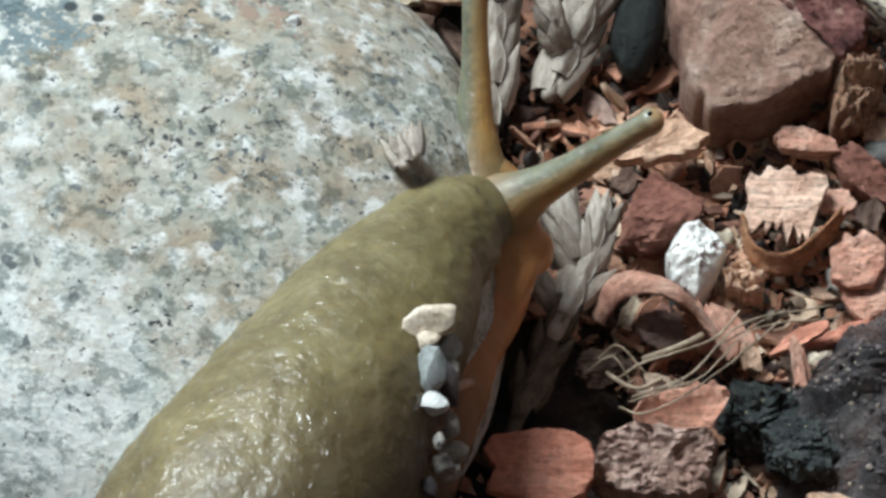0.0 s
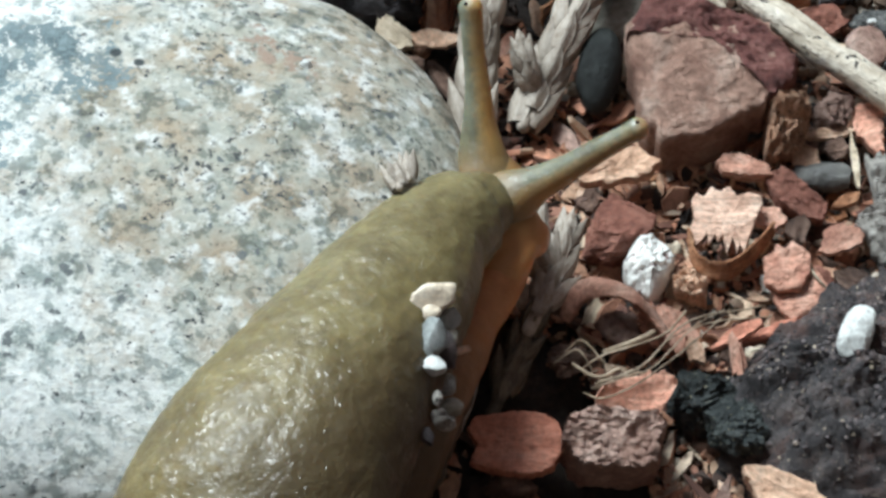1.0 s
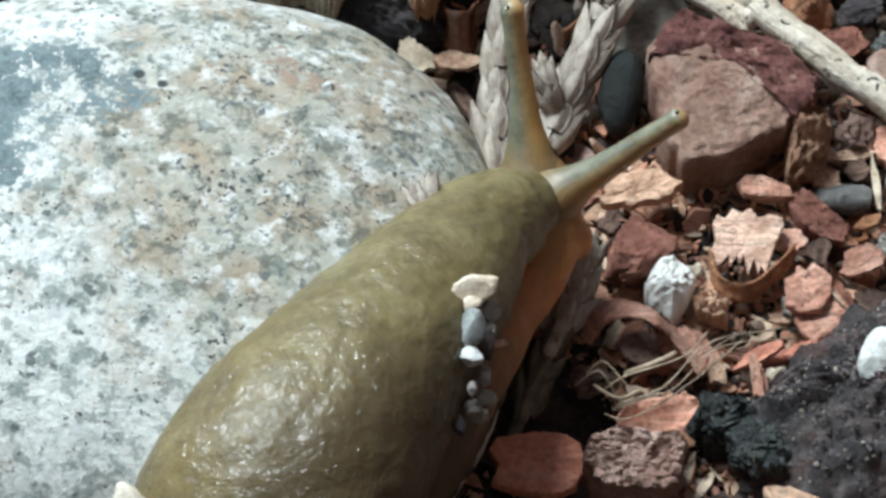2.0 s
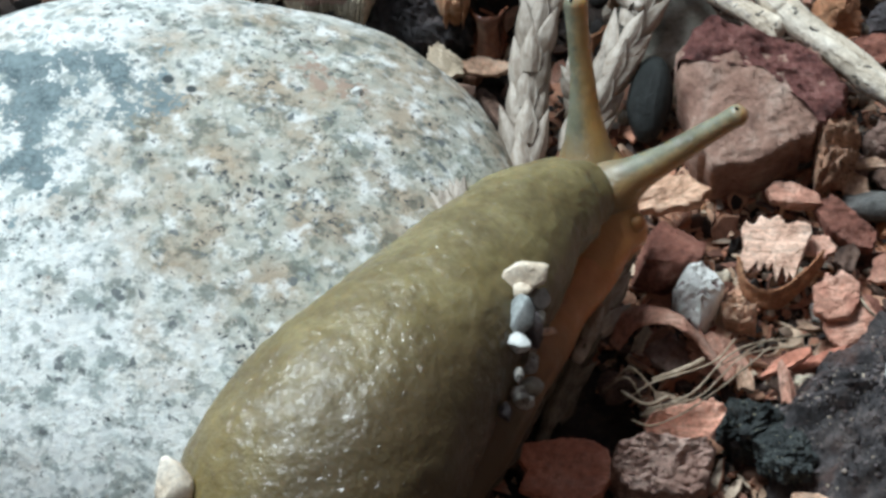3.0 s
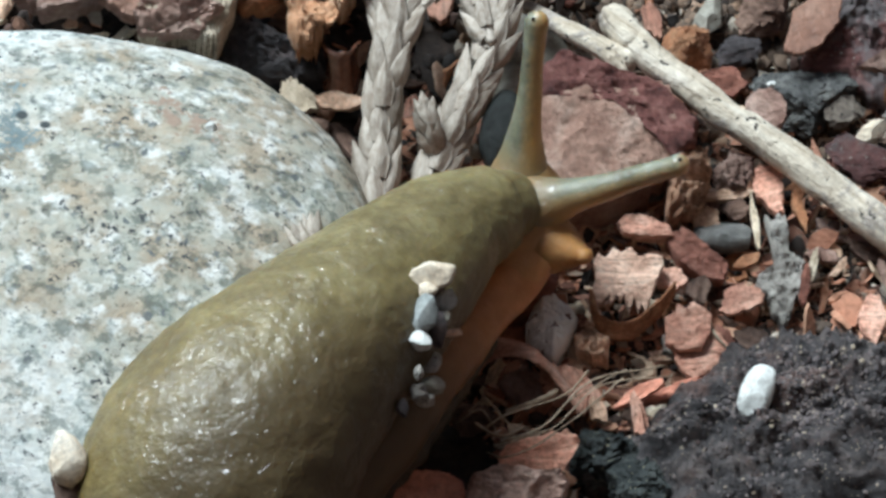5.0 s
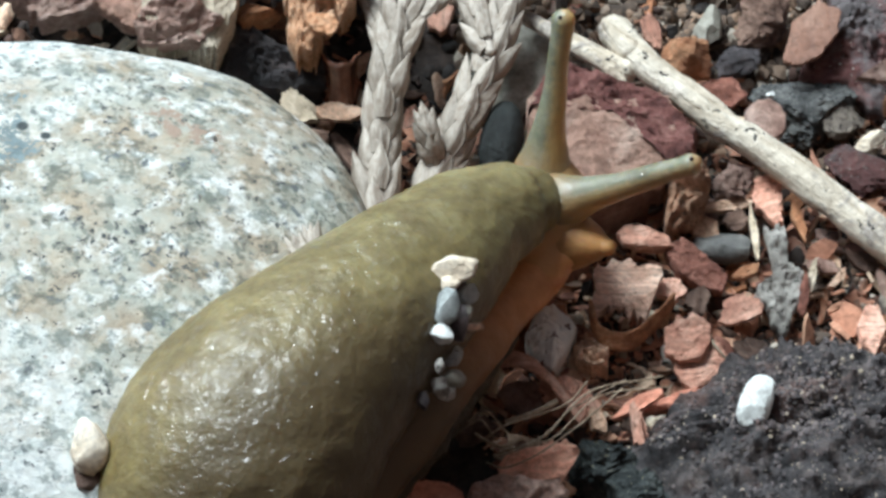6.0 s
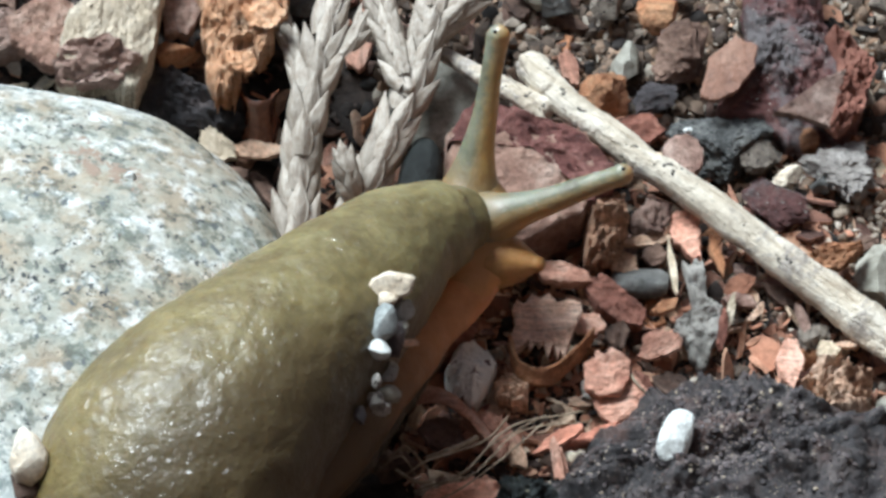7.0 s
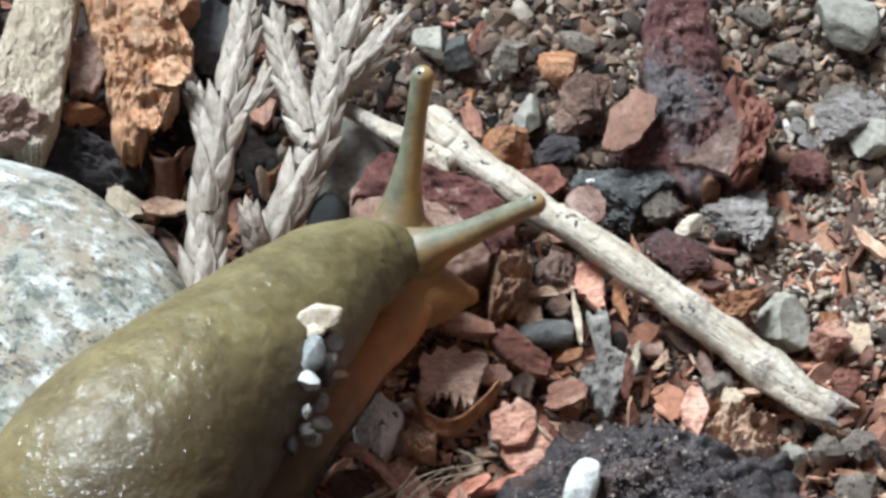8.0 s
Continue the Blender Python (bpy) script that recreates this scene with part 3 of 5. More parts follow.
def build_sky_blockers():
    """Plain dark screens, added out of view at front and one side, block skylight."""
    for name, at, size in (("wall_south", (5, -85, 145), (240, 10, 300)), ("wall_east", (75, 0, 145), (10, 160, 300))):
        v = np.array([(x, y, z) for x in (-.5, .5) for y in (-.5, .5) for z in (-.5, .5)]) * size + at
        f = [[0, 1, 3, 2], [4, 6, 7, 5], [0, 4, 5, 1], [2, 3, 7, 6], [0, 2, 6, 4], [1, 5, 7, 3]]
        tagged(shape(name, v, f, M_BROWN, smooth=False), "plain dark brown screen, added out of view to block skylight", "wall", kind="structure")


build_sky_blockers()


def build_stone():
    """A river-worn granite cobble, half sunk in the litter."""
    v, f = ico(6)
    v = v.copy()
    p = 2.35
    v /= ((np.abs(v) ** p).sum(1) ** (1 / p))[:, None]
    v *= 1 + 0.022 * wobble(v, 1.6, 3)[:, None] + 0.004 * wobble(v, 9, 8)[:, None]
    ob = shape("granite_cobble", v * (3.85, 3.6, 2.05), f, M_GRANITE)
    return tagged(placed(ob, (-6.07, -1.62, 0.90), (0, 0, -6)), "large rounded pale granite cobble with dark flecks", "stone")


build_stone()


lump("quartz_grain", (-4.11, -0.14, 2.64), (0.12, 0.11), (0, 0, 0), 0.08, M_WHITE, "tiny white quartz grain on the cobble", "pebble", 188, level=3, rough=0.03)


# ---- the slug ----
def build_slug():
    slug = tagged(new("banana_slug"), "olive-brown banana slug crawling off a granite cobble, back wet", "slug")
    # the mantle, blunt at the collar, widening to the hump
    back = spline([(1.12, 1.10, 0.12, 0.40), (1.00, 1.02, 0.16, 0.50), (0.80, 0.86, 0.22, 0.58), (0.52, 0.61, 0.30, 0.67), (0.12, 0.00, 0.50, 0.82), (-0.41, -0.76, 0.68, 0.98), (-0.92, -1.45, 0.78, 1.12), (-1.33, -2.00, 0.72, 1.28), (-1.69, -2.52, 0.50, 1.39), (-1.92, -3.01, 0.00, 1.37), (-2.12, -3.60, -0.60, 1.16), (-2.21, -4.21, -1.00, 0.67), (-2.23, -4.60, -1.20, 0.12)], 180)
    v, f = tube_mesh(back, 140, flat=0.92, rough=0.02, seed=4, ripple=1.5, base_drop=0.25)
    axis = np.repeat(np.vstack([back[:1]] * 4 + [back] + [back[-1:]] * 4)[:, :3], 140, axis=0)
    out = v - axis
    out /= np.linalg.norm(out, axis=1)[:, None]
    v = v + out * (0.016 * wobble(v, 2.6, 21, 3, 0.8) + 0.007 * wobble(v, 7.0, 22, 2, 0.8))[:, None]
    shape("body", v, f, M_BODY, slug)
    sole = spline([(1.52, 0.98, -0.48, 0.25), (1.27, 0.68, -0.46, 0.33), (0.99, 0.32, -0.45, 0.35), (0.68, -0.10, -0.34, 0.41), (0.42, -0.57, -0.26, 0.44), (0.13, -1.06, -0.26, 0.45), (-0.22, -1.64, -0.36, 0.44), (-0.65, -2.19, -0.60, 0.41), (-1.14, -2.71, -0.90, 0.42)], 90)
    v, f = tube_mesh(sole, 56, flat=0.75, rough=0.07, seed=9, ripple=1.8)
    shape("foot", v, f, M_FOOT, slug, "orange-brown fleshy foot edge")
    # a wrinkled seam along the foot's rim
    rim = spline([(1.03, -0.06, -0.72, 0.05), (0.82, -0.36, -0.72, 0.09), (0.64, -0.68, -0.72, 0.12), (0.41, -1.04, -0.75, 0.15), (0.15, -1.42, -0.80, 0.16), (-0.14, -1.80, -0.90, 0.17), (-0.46, -2.21, -1.00, 0.17)], 120)
    along = np.r_[0, np.cumsum(np.linalg.norm(np.diff(rim[:, :3], axis=0), axis=1))]
    rim[:, 3] *= 1 + 0.13 * np.abs(np.sin(along * 11)) + 0.08 * np.sin(along * 5.3)
    v, f = tube_mesh(rim, 28, flat=0.8, rough=0.16, seed=14, ripple=3.0)
    shape("foot_fringe", v, f, M_FRINGE, slug, "dark brown wrinkled foot rim")
    # the head is one flesh with the roots of the stalks and the front of the foot
    limbs = ([(0.71, 0.90, -0.16, 0.42), (1.03, 1.12, -0.20, 0.42), (1.27, 1.20, -0.22, 0.42), (1.45, 1.14, -0.26, 0.40), (1.60, 1.03, -0.30, 0.29), (1.72, 0.98, -0.35, 0.17)],
             [(1.65, 1.03, -0.30, 0.16), (1.48, 0.88, -0.32, 0.28), (1.17, 0.62, -0.40, 0.36), (0.82, 0.20, -0.45, 0.33), (0.48, -0.30, -0.40, 0.29)],
             [(1.35, 1.44, -0.33, 0.49), (1.33, 1.56, -0.14, 0.43), (1.32, 1.65, -0.01, 0.31), (1.30, 1.73, 0.11, 0.18)],
             [(1.09, 1.16, -0.32, 0.53), (1.28, 1.19, -0.20, 0.47), (1.42, 1.22, -0.11, 0.33), (1.56, 1.24, -0.02, 0.18)],
             [(1.33, 1.06, -0.30, 0.39), (1.54, 0.99, -0.35, 0.31), (1.67, 0.95, -0.40, 0.21)])
    vs, fs, base = [], [], 0
    for k, limb in enumerate(limbs):
        v, f = tube_mesh(spline(limb, 30), 36, flat=0.6 if k == 1 else 0.95)
        vs.append(v)
        fs += [[q + base for q in face] for face in f]
        base += len(v)
    head = shape("head", np.vstack(vs), fs, M_HEAD, slug, "orange-brown fleshy head")
    mesh_skin = head.modifiers.new("skin", "REMESH")
    mesh_skin.mode, mesh_skin.voxel_size, mesh_skin.use_smooth_shade = "VOXEL", 0.0004, True
    even = head.modifiers.new("even", "SMOOTH")
    even.factor, even.iterations = 0.5, 10
    return slug


def build_stalk(slug, length, r0, r1, r2, label, skin):
    prof = [(0, 0, -0.3, r0 * 0.7), (0, 0, 0, r0 * 0.95), (0, 0, length * 0.07, r0 * 0.84), (0, 0, length * 0.15, r0 * 0.68), (0, 0, length * 0.3, r1 * 1.5), (0.01, 0, length * 0.5, r1 * 1.12), (0.0, 0, length * 0.72, r1 * 0.95), (0, 0, length * 0.88, r2 * 0.92), (0, 0, length * 0.96, r2)]
    v, f = tube_mesh(spline(prof, 60), 32, up=(0, 1, 0), rough=0.014, seed=6, ripple=5.0)
    stalk = shape("eye_stalk", v, f, skin, slug, label)
    v, f = ico(3)
    eye = shape("eye", v * 0.022, f, M_EYE, stalk, "tiny black eye spot")
    eye.location = Vector((-r2 * 0.35, -r2 * 0.72, length * 0.96 + r2 * 0.5)) * CM
    return stalk


slug = build_slug()
stalk_a = build_stalk(slug, 1.87, 0.37, 0.12, 0.13, "grey stalk with an orange side", M_STALK)
stalk_b = build_stalk(slug, 1.93, 0.44, 0.132, 0.12, "grey stalk with an orange underside", M_STALK_LOW)
v, f = tube_mesh(spline([(0, 0, -0.3, 0.36), (0, 0, -0.05, 0.40), (0, 0, 0.14, 0.36), (0, 0, 0.30, 0.27), (0, 0, 0.43, 0.18), (0, 0, 0.52, 0.11)], 20), 20, up=(0, 1, 0))
feeler = shape("feeler", v * (1, 0.85, 1), f, M_FEELER, slug, "short orange lower feeler")


def grit(at, size, seed, material, turn=(0, 0, 0), label=""):
    v, f = chunk_mesh(size, seed, level=3, cuts=10, keep=(0.5, 0.85), rough=0.06)
    ob = shape("grit", v, f, material, slug, label)
    ob.matrix_basis = pose(*[c * CM for c in at], *turn)
    return ob


grit((0.39, -0.67, 1.33), (0.46, 0.30, 0.30), 41, M_CREAM, (34, 0, -4), "cream grain stuck in slime")
grit((0.36, -0.84, 1.33), (0.20, 0.18, 0.14), 12, M_CREAM, (35, 0, 10))
grit((0.33, -1.09, 1.28), (0.25, 0.39, 0.24), 13, M_BLUEGRIT, (35, 0, -18), "blue-grey grain stuck in slime")
grit((0.53, -0.83, 1.14), (0.22, 0.20, 0.14), 14, M_BLUEGRIT, (35, 0, 30))
grit((0.29, -1.37, 1.21), (0.24, 0.21, 0.16), 15, M_WHITE, (35, 0, 20))
grit((0.51, -1.00, 1.07), (0.16, 0.18, 0.12), 16, M_GREYROCK, (35, 0, 5))
grit((0.57, -1.03, 0.86), (0.28, 0.08, 0.08), 17, M_TAN, (35, 0, 8))
grit((0.45, -1.13, 1.07), (0.20, 0.37, 0.12), 18, M_DARK, (35, 0, 0))
grit((0.43, -0.75, 1.22), (0.16, 0.20, 0.12), 19, M_DARK, (35, 0, 0))
grit((0.41, -1.44, 0.90), (0.15, 0.17, 0.12), 20, M_GREYBARK, (35, 0, 0))
grit((0.45, -1.32, 0.78), (0.11, 0.18, 0.10), 24, M_GREYROCK, (35, 0, -10))
grit((0.28, -1.64, 1.04), (0.10, 0.16, 0.10), 21, M_GREYBARK, (35, 0, 10))
grit((0.41, -1.57, 0.72), (0.26, 0.20, 0.15), 22, M_GREYROCK, (35, 0, 15))
grit((0.29, -1.73, 0.82), (0.19, 0.19, 0.14), 23, M_GREYBARK, (35, 0, 0))
grit((0.36, -1.72, 0.68), (0.20, 0.15, 0.14), 25, M_GREYBARK, (35, 0, 20))
grit((0.12, -1.95, 0.88), (0.13, 0.19, 0.12), 26, M_DARK, (35, 0, 0))
grit((-3.12, -2.71, 0.98), (0.36, 0.56, 0.32), 28, M_CREAM, (30, 0, -8), "large cream grain on the flank")
grit((-3.15, -2.90, 0.73), (0.3, 0.4, 0.26), 29, M_BROWN, (30, 0, 30))

# ---- sprigs of dry scale leaves ----
def leaf_mesh(material, cache={}):
    """A boat-shaped scale leaf, keeled and pointed: 1 long, 1 wide."""
    if material.name not in cache:
        rows, cols, verts, faces = 10, 9, [], []
        for s in (0, 1):
            for k in range(rows):
                u = k / (rows - 1)
                w = 0.5 * ((0.75 + 0.25 * math.sin(math.pi * u / 0.8)) if u < 0.4 else max(0.015, (1 - ((u - 0.4) / 0.6) ** 1.25)))
                for j in range(cols):
                    q = 2 * j / (cols - 1) - 1
                    z = 0.52 * w * (1 - abs(q) ** 1.25) + 0.06 * u * u - s * (0.03 + 0.3 * w * (1 - q * q))
                    verts.append((w * q, u, z))
        n = rows * cols
        for s in (0, 1):
            for k in range(rows - 1):
                for j in range(cols - 1):
                    a = s * n + k * cols + j
                    q = [a, a + 1, a + cols + 1, a + cols]
                    faces.append(q if s == 0 else q[::-1])
        for k in range(rows - 1):
            for j in (0, cols - 1):
                a = k * cols + j
                faces.append([a, a + cols, a + cols + n, a + n])
        me = bpy.data.meshes.new("leaf")
        me.from_pydata([[c * CM for c in p] for p in verts], [], faces)
        me.polygons.foreach_set("use_smooth", [True] * len(me.polygons))
        me.materials.append(material)
        cache[material.name] = me
    return cache[material.name]


def sprig(lines, label, seed, face=(0, -0.55, 0.83), leaf=None, spread=1.0):
    """A dry cypress sprig: crossed pairs of overlapping scale leaves. lines: (points, width, step)."""
    rng = np.random.default_rng(seed)
    first = np.array(lines[0][0][0])
    root = tagged(placed(new("cypress_sprig"), first, (0, 0, 0)), label, "twig", "dry cypress sprigs")
    for pts, width, step, *skin in lines:
        skin = skin[0] if skin else leaf or M_LEAF
        p = spline(np.array(pts) - first, 60)
        seg = np.r_[0, np.cumsum(np.linalg.norm(np.diff(p, axis=0), axis=1))]
        rows = np.c_[p, np.full(len(p), width * 0.17)]
        v, f = tube_mesh(rows[::3], 8)
        shape("stem", v, f, skin, root)
        fc = np.array(face) / np.linalg.norm(face)
        for d in np.arange(0.0, seg[-1], step):
            for kind in (-1, 1, 0):
                dd = min(d + (0.5 * step if kind == 0 else rng.uniform(-0.12, 0.12) * step), seg[-1])
                at = np.array([np.interp(dd, seg, p[:, i]) for i in range(3)])
                to = np.array([np.interp(min(dd + 0.1, seg[-1]), seg, p[:, i]) for i in range(3)]) - np.array([np.interp(max(dd - 0.1, 0), seg, p[:, i]) for i in range(3)])
                to /= np.linalg.norm(to)
                side = np.cross(to, fc)
                side /= np.linalg.norm(side)
                nrm = np.cross(side, to)
                shrink = 1.0 - 0.34 * (dd / seg[-1]) ** 1.5
                if kind:
                    lean = radians(rng.uniform(7, 17) * spread)
                    off = side * kind * width * 0.19 * shrink
                    yv = to * math.cos(lean) + side * kind * math.sin(lean) + nrm * rng.uniform(-0.05, 0.10)
                    zv = nrm * 0.74 + side * kind * 0.67
                    ln, wd = step * rng.uniform(1.40, 1.75), width * rng.uniform(0.52, 0.62)
                else:
                    off = nrm * width * 0.19 * shrink
                    yv = to + nrm * rng.uniform(0.02, 0.14) * spread + side * rng.normal() * 0.06
                    zv = nrm
                    ln, wd = step * rng.uniform(1.25, 1.45), width * rng.uniform(0.40, 0.48)
                yv /= np.linalg.norm(yv)
                zv = zv - yv * (zv @ yv)
                zv /= np.linalg.norm(zv)
                xv = np.cross(yv, zv)
                m = Matrix(np.array([[*(xv * wd * shrink), 0], [*(yv * ln * shrink), 0], [*(zv * wd * shrink), 0], [0, 0, 0, 1]]).T.tolist())
                m.translation = Vector((at + off).tolist()) * CM
                scale_leaf = new("leaf", leaf_mesh(skin))
                scale_leaf.parent = root
                scale_leaf.matrix_basis = m
    return root


sprig([([(-2.42, 0.25, 0.15), (-2.41, 0.75, 0.30), (-2.37, 1.38, 0.50), (-2.29, 1.93, 0.80), (-2.12, 2.81, 1.00), (-1.91, 3.79, 1.10), (-1.76, 4.71, 1.20)], 0.52, 0.42),
       ([(-2.25, 2.33, 0.80), (-2.37, 2.82, 0.80), (-2.53, 3.31, 0.80)], 0.34, 0.32),
       ([(-1.99, 2.61, 1.00), (-1.80, 2.89, 1.00), (-1.66, 3.21, 1.00)], 0.28, 0.28)], "pale grey dry cypress sprig lying against the cobble", 5)
sprig([([(-1.86, 0.85, 0.20), (-1.68, 1.27, 0.30), (-1.45, 1.74, 0.50), (-1.11, 2.46, 0.80), (-0.90, 3.27, 1.00), (-0.94, 3.94, 1.10), (-1.05, 4.69, 1.20)], 0.49, 0.38),
       ([(-1.15, 2.35, 0.90), (-1.38, 3.12, 1.00), (-1.55, 4.03, 1.10)], 0.38, 0.30),
       ([(-0.90, 3.11, 0.90), (-0.51, 3.47, 1.00), (-0.10, 3.96, 1.10)], 0.38, 0.30),
       ([(-0.83, 3.44, 1.00), (-0.66, 3.85, 1.10), (-0.54, 4.34, 1.20)], 0.38, 0.30)], "pale grey forked dry cypress sprig", 6)
sprig([([(-1.76, 1.20, 0.40), (-1.83, 1.37, 0.60), (-1.89, 1.64, 0.70)], 0.34, 0.20)], "short tip of a dry cypress sprig", 7)
sprig([([(-1.82, -1.97, 0.45), (-1.57, -1.39, 0.50), (-1.41, -0.88, 0.60)], 0.46, 0.36),
       ([(-2.21, -2.85, 0.15), (-2.01, -2.32, 0.25), (-1.80, -1.90, 0.40)], 0.42, 0.34, M_LEAF_DARK),
       ([(-1.80, -1.69, 0.30), (-1.96, -1.51, 0.40), (-2.08, -1.30, 0.50)], 0.34, 0.28),
       ([(-1.57, -1.39, 0.50), (-1.70, -1.03, 0.60), (-1.80, -0.57, 0.60)], 0.40, 0.32)], "pale brownish dry cypress sprig in the litter", 8, spread=1.1)
sprig([([(-3.13, -1.62, 2.55), (-3.20, -1.46, 2.56)], 0.26, 0.20),
       ([(-3.04, -1.49, 2.51), (-3.05, -1.35, 2.52)], 0.24, 0.20)], "pale dry sprig tip resting on the cobble's edge", 9, face=(0.0, -0.7, 0.71), spread=0.45)

# ---- stick ----
def build_stick():
    stick = tagged(placed(new("dead_stick"), (2.21, 0.75, 0.55), (0, 0, 0)), "pale peeled dead stick with grey bark scraps", "stick")
    org = np.array((2.21, 0.75, 0.55))
    line = spline(np.array([(0.24, 2.75, 0.75), (0.59, 2.22, 0.80), (1.19, 1.65, 0.75), (1.91, 1.04, 0.70), (2.68, 0.39, 0.60), (3.39, -0.24, 0.50), (3.91, -0.71, 0.45), (4.34, -1.06, 0.40)]) - org, 70)
    rad = np.interp(np.linspace(0, 1, 70), [0, .2, .4, .6, .8, 1], (0.19, 0.18, 0.18, 0.205, 0.235, 0.13))
    v, f = tube_mesh(np.c_[line, rad], 28, rough=0.17, seed=12, ripple=2.8, round_ends=True)
    shape("shaft", v, f, M_STICK, stick)
    for pts, r in (([(-0.74, 3.06, 0.60), (-0.28, 2.64, 0.70), (0.34, 2.18, 0.75)], (0.080, 0.116, 0.135)),
                   ([(0.14, 2.76, 0.90), (0.41, 2.39, 0.85)], (0.06, 0.14)),
                   ([(-0.01, 2.37, 0.80), (0.21, 2.15, 0.80), (0.34, 1.96, 0.80)], (0.1, 0.1, 0.03)),
                   ([(4.10, -0.86, 0.44), (4.40, -0.96, 0.42), (4.68, -1.05, 0.40)], (0.14, 0.10, 0.015)),
                   ([(3.95, -0.82, 0.42), (4.20, -1.08, 0.40), (4.46, -1.26, 0.35)], (0.15, 0.12, 0.02)),
                   ([(3.70, -0.66, 0.42), (4.00, -0.98, 0.42), (4.24, -1.22, 0.35)], (0.14, 0.10, 0.02))):
        ln = spline(np.array(pts) - org, 16)
        v, f = tube_mesh(np.c_[ln, np.interp(np.linspace(0, 1, 16), np.linspace(0, 1, len(r)), r)], 12, rough=0.12, seed=3, ripple=3.0)
        shape("splinter", v, f, M_STICK, stick)
    return stick


build_stick()

# ---- large pieces of bark, stone and soil ----
sandy_chunk = chip("bark_chunk", (0.09, 1.17, 0.50), (1.67, 1.74), (7, -0, 0), 0.9, M_SANDY, "sandy pink-brown bark chunk with a rough face", "bark", 31, n=110, rings=30, rag=0.05, relief=0.16, crisp=0, dome=0.12, outline=[(-1.00, 0.66), (-0.77, 0.94), (-0.49, 1.00), (-0.12, 0.82), (0.25, 0.58), (0.77, 0.74), (0.99, 0.42), (1.00, -0.10), (0.78, -0.48), (0.20, -0.86), (-0.54, -1.00), (-0.82, -0.62), (-0.93, -0.06)])
part_of(chip("bark_rind", (0.17, 1.49, 0.70), (1.79, 1.38), (6, -0, 0), 0.6, M_MAROON, "dark maroon rind of the bark chunk", "bark", 32, n=90, rings=16, rag=0.05, relief=0.3, outline=[(-1.00, 0.12), (-0.87, 0.57), (-0.63, 1.00), (-0.21, 0.78), (0.20, 0.57), (0.69, 0.22), (1.00, -0.34), (0.97, -0.80), (0.70, -1.00), (0.52, -0.20), (0.28, -0.02), (0.10, 0.22), (-0.14, 0.34), (-0.36, 0.60), (-0.58, 0.52), (-0.78, 0.58)]), sandy_chunk, "rind")
maroon_slab = chip("bark_slab", (3.20, 3.37, 0.40), (1.72, 2.85), (14, 0, 0), 0.5, M_SLAB, "large weathered maroon bark slab on soil", "bark", 33, n=140, rings=44, rag=0.05, relief=0.45, dome=0.5, crisp=0, outline=[(-0.42, 1.0), (0.29, 0.99), (0.35, 0.63), (0.45, 0.21), (0.6, -0.08), (0.93, -0.18), (1.0, -0.38), (0.71, -0.89), (0.39, -1.0), (0.02, -0.94), (-0.34, -0.76), (-0.94, -0.7), (-1.0, -0.58), (-0.56, -0.13), (-0.59, 0.23), (-0.54, 0.64)])
part_of(chip("bark_flake", (3.32, 2.36, 0.66), (0.80, 0.70), (22, 8, 0), 0.14, M_MAUVE, "pinkish broken face of maroon bark", "bark", 34, n=70, rings=10, rag=0.04, relief=0.2, outline=[(-1.0, -0.6), (-0.41, -0.07), (0.34, 0.65), (1.0, 1.0), (0.81, -0.02), (0.62, -1.0), (0.0, -0.74), (-0.56, -0.65)]), maroon_slab, "broken_face")
part_of(chip("bark_flake", (3.77, 2.62, 0.52), (0.50, 1.31), (8, 16, 0), 0.40, M_RED, "red-brown rough side of maroon bark", "bark", 134, n=80, rings=12, rag=0.05, relief=0.5, outline=[(-0.35, 0.31), (-0.85, 1.0), (0.06, 0.86), (0.94, 0.63), (1.0, 0.11), (0.24, -0.75), (-0.37, -1.0), (-1.0, -0.91), (-0.66, -0.22)]), maroon_slab, "rough_side")
part_of(chip("bark_flake", (2.44, 2.76, 0.68), (0.68, 0.84), (10, 0, 0), 0.08, M_FLAKE, "smooth tan flake of maroon bark", "bark", 35, n=70, rings=8, rag=0.05, relief=0.15, outline=[(-1.0, -0.79), (-0.61, 0.31), (0.27, 1.0), (1.0, 0.68), (0.85, -0.02), (0.2, -0.71), (-0.52, -1.0)]), maroon_slab, "smooth_flake")
big_clod = chip("soil_clod", (2.01, -2.76, 0.20), (4.61, 3.15), (-0, -0, -0), 2.0, M_CLOD, "big dark purple-black porous clod with pale specks", "clod", 36, n=160, rings=44, rag=0.06, relief=0.28, dome=0.75, crisp=0, outline=[(-1.00, -0.00), (-0.86, 0.18), (-0.68, 0.27), (-0.49, 0.50), (-0.35, 0.71), (-0.18, 0.87), (-0.06, 0.94), (0.08, 1.00), (0.22, 1.00), (0.35, 0.87), (0.58, 0.74), (0.80, 0.60), (1.00, 0.20), (0.84, -0.63), (0.07, -1.00), (-0.45, -0.81), (-0.76, -0.44)])
def knobbly(ob, scale, height, seed):
    """Raises lumps and hollows on the upper side of a piece."""
    for vert in ob.data.vertices:
        if vert.co.z > 0.001:
            p = Vector((vert.co.x, vert.co.y, vert.co.z * 0.5)) / CM * scale + Vector((seed, 0, 0))
            vert.co.z += CM * height * (noise.fractal(p, 0.7, 2.1, 6) - 0.5 * abs(noise.noise(p * 0.6)))
            vert.co.x += CM * height * 0.35 * noise.fractal(p + Vector((0, 9, 0)), 0.8, 2.1, 4)
    ob.data.update()


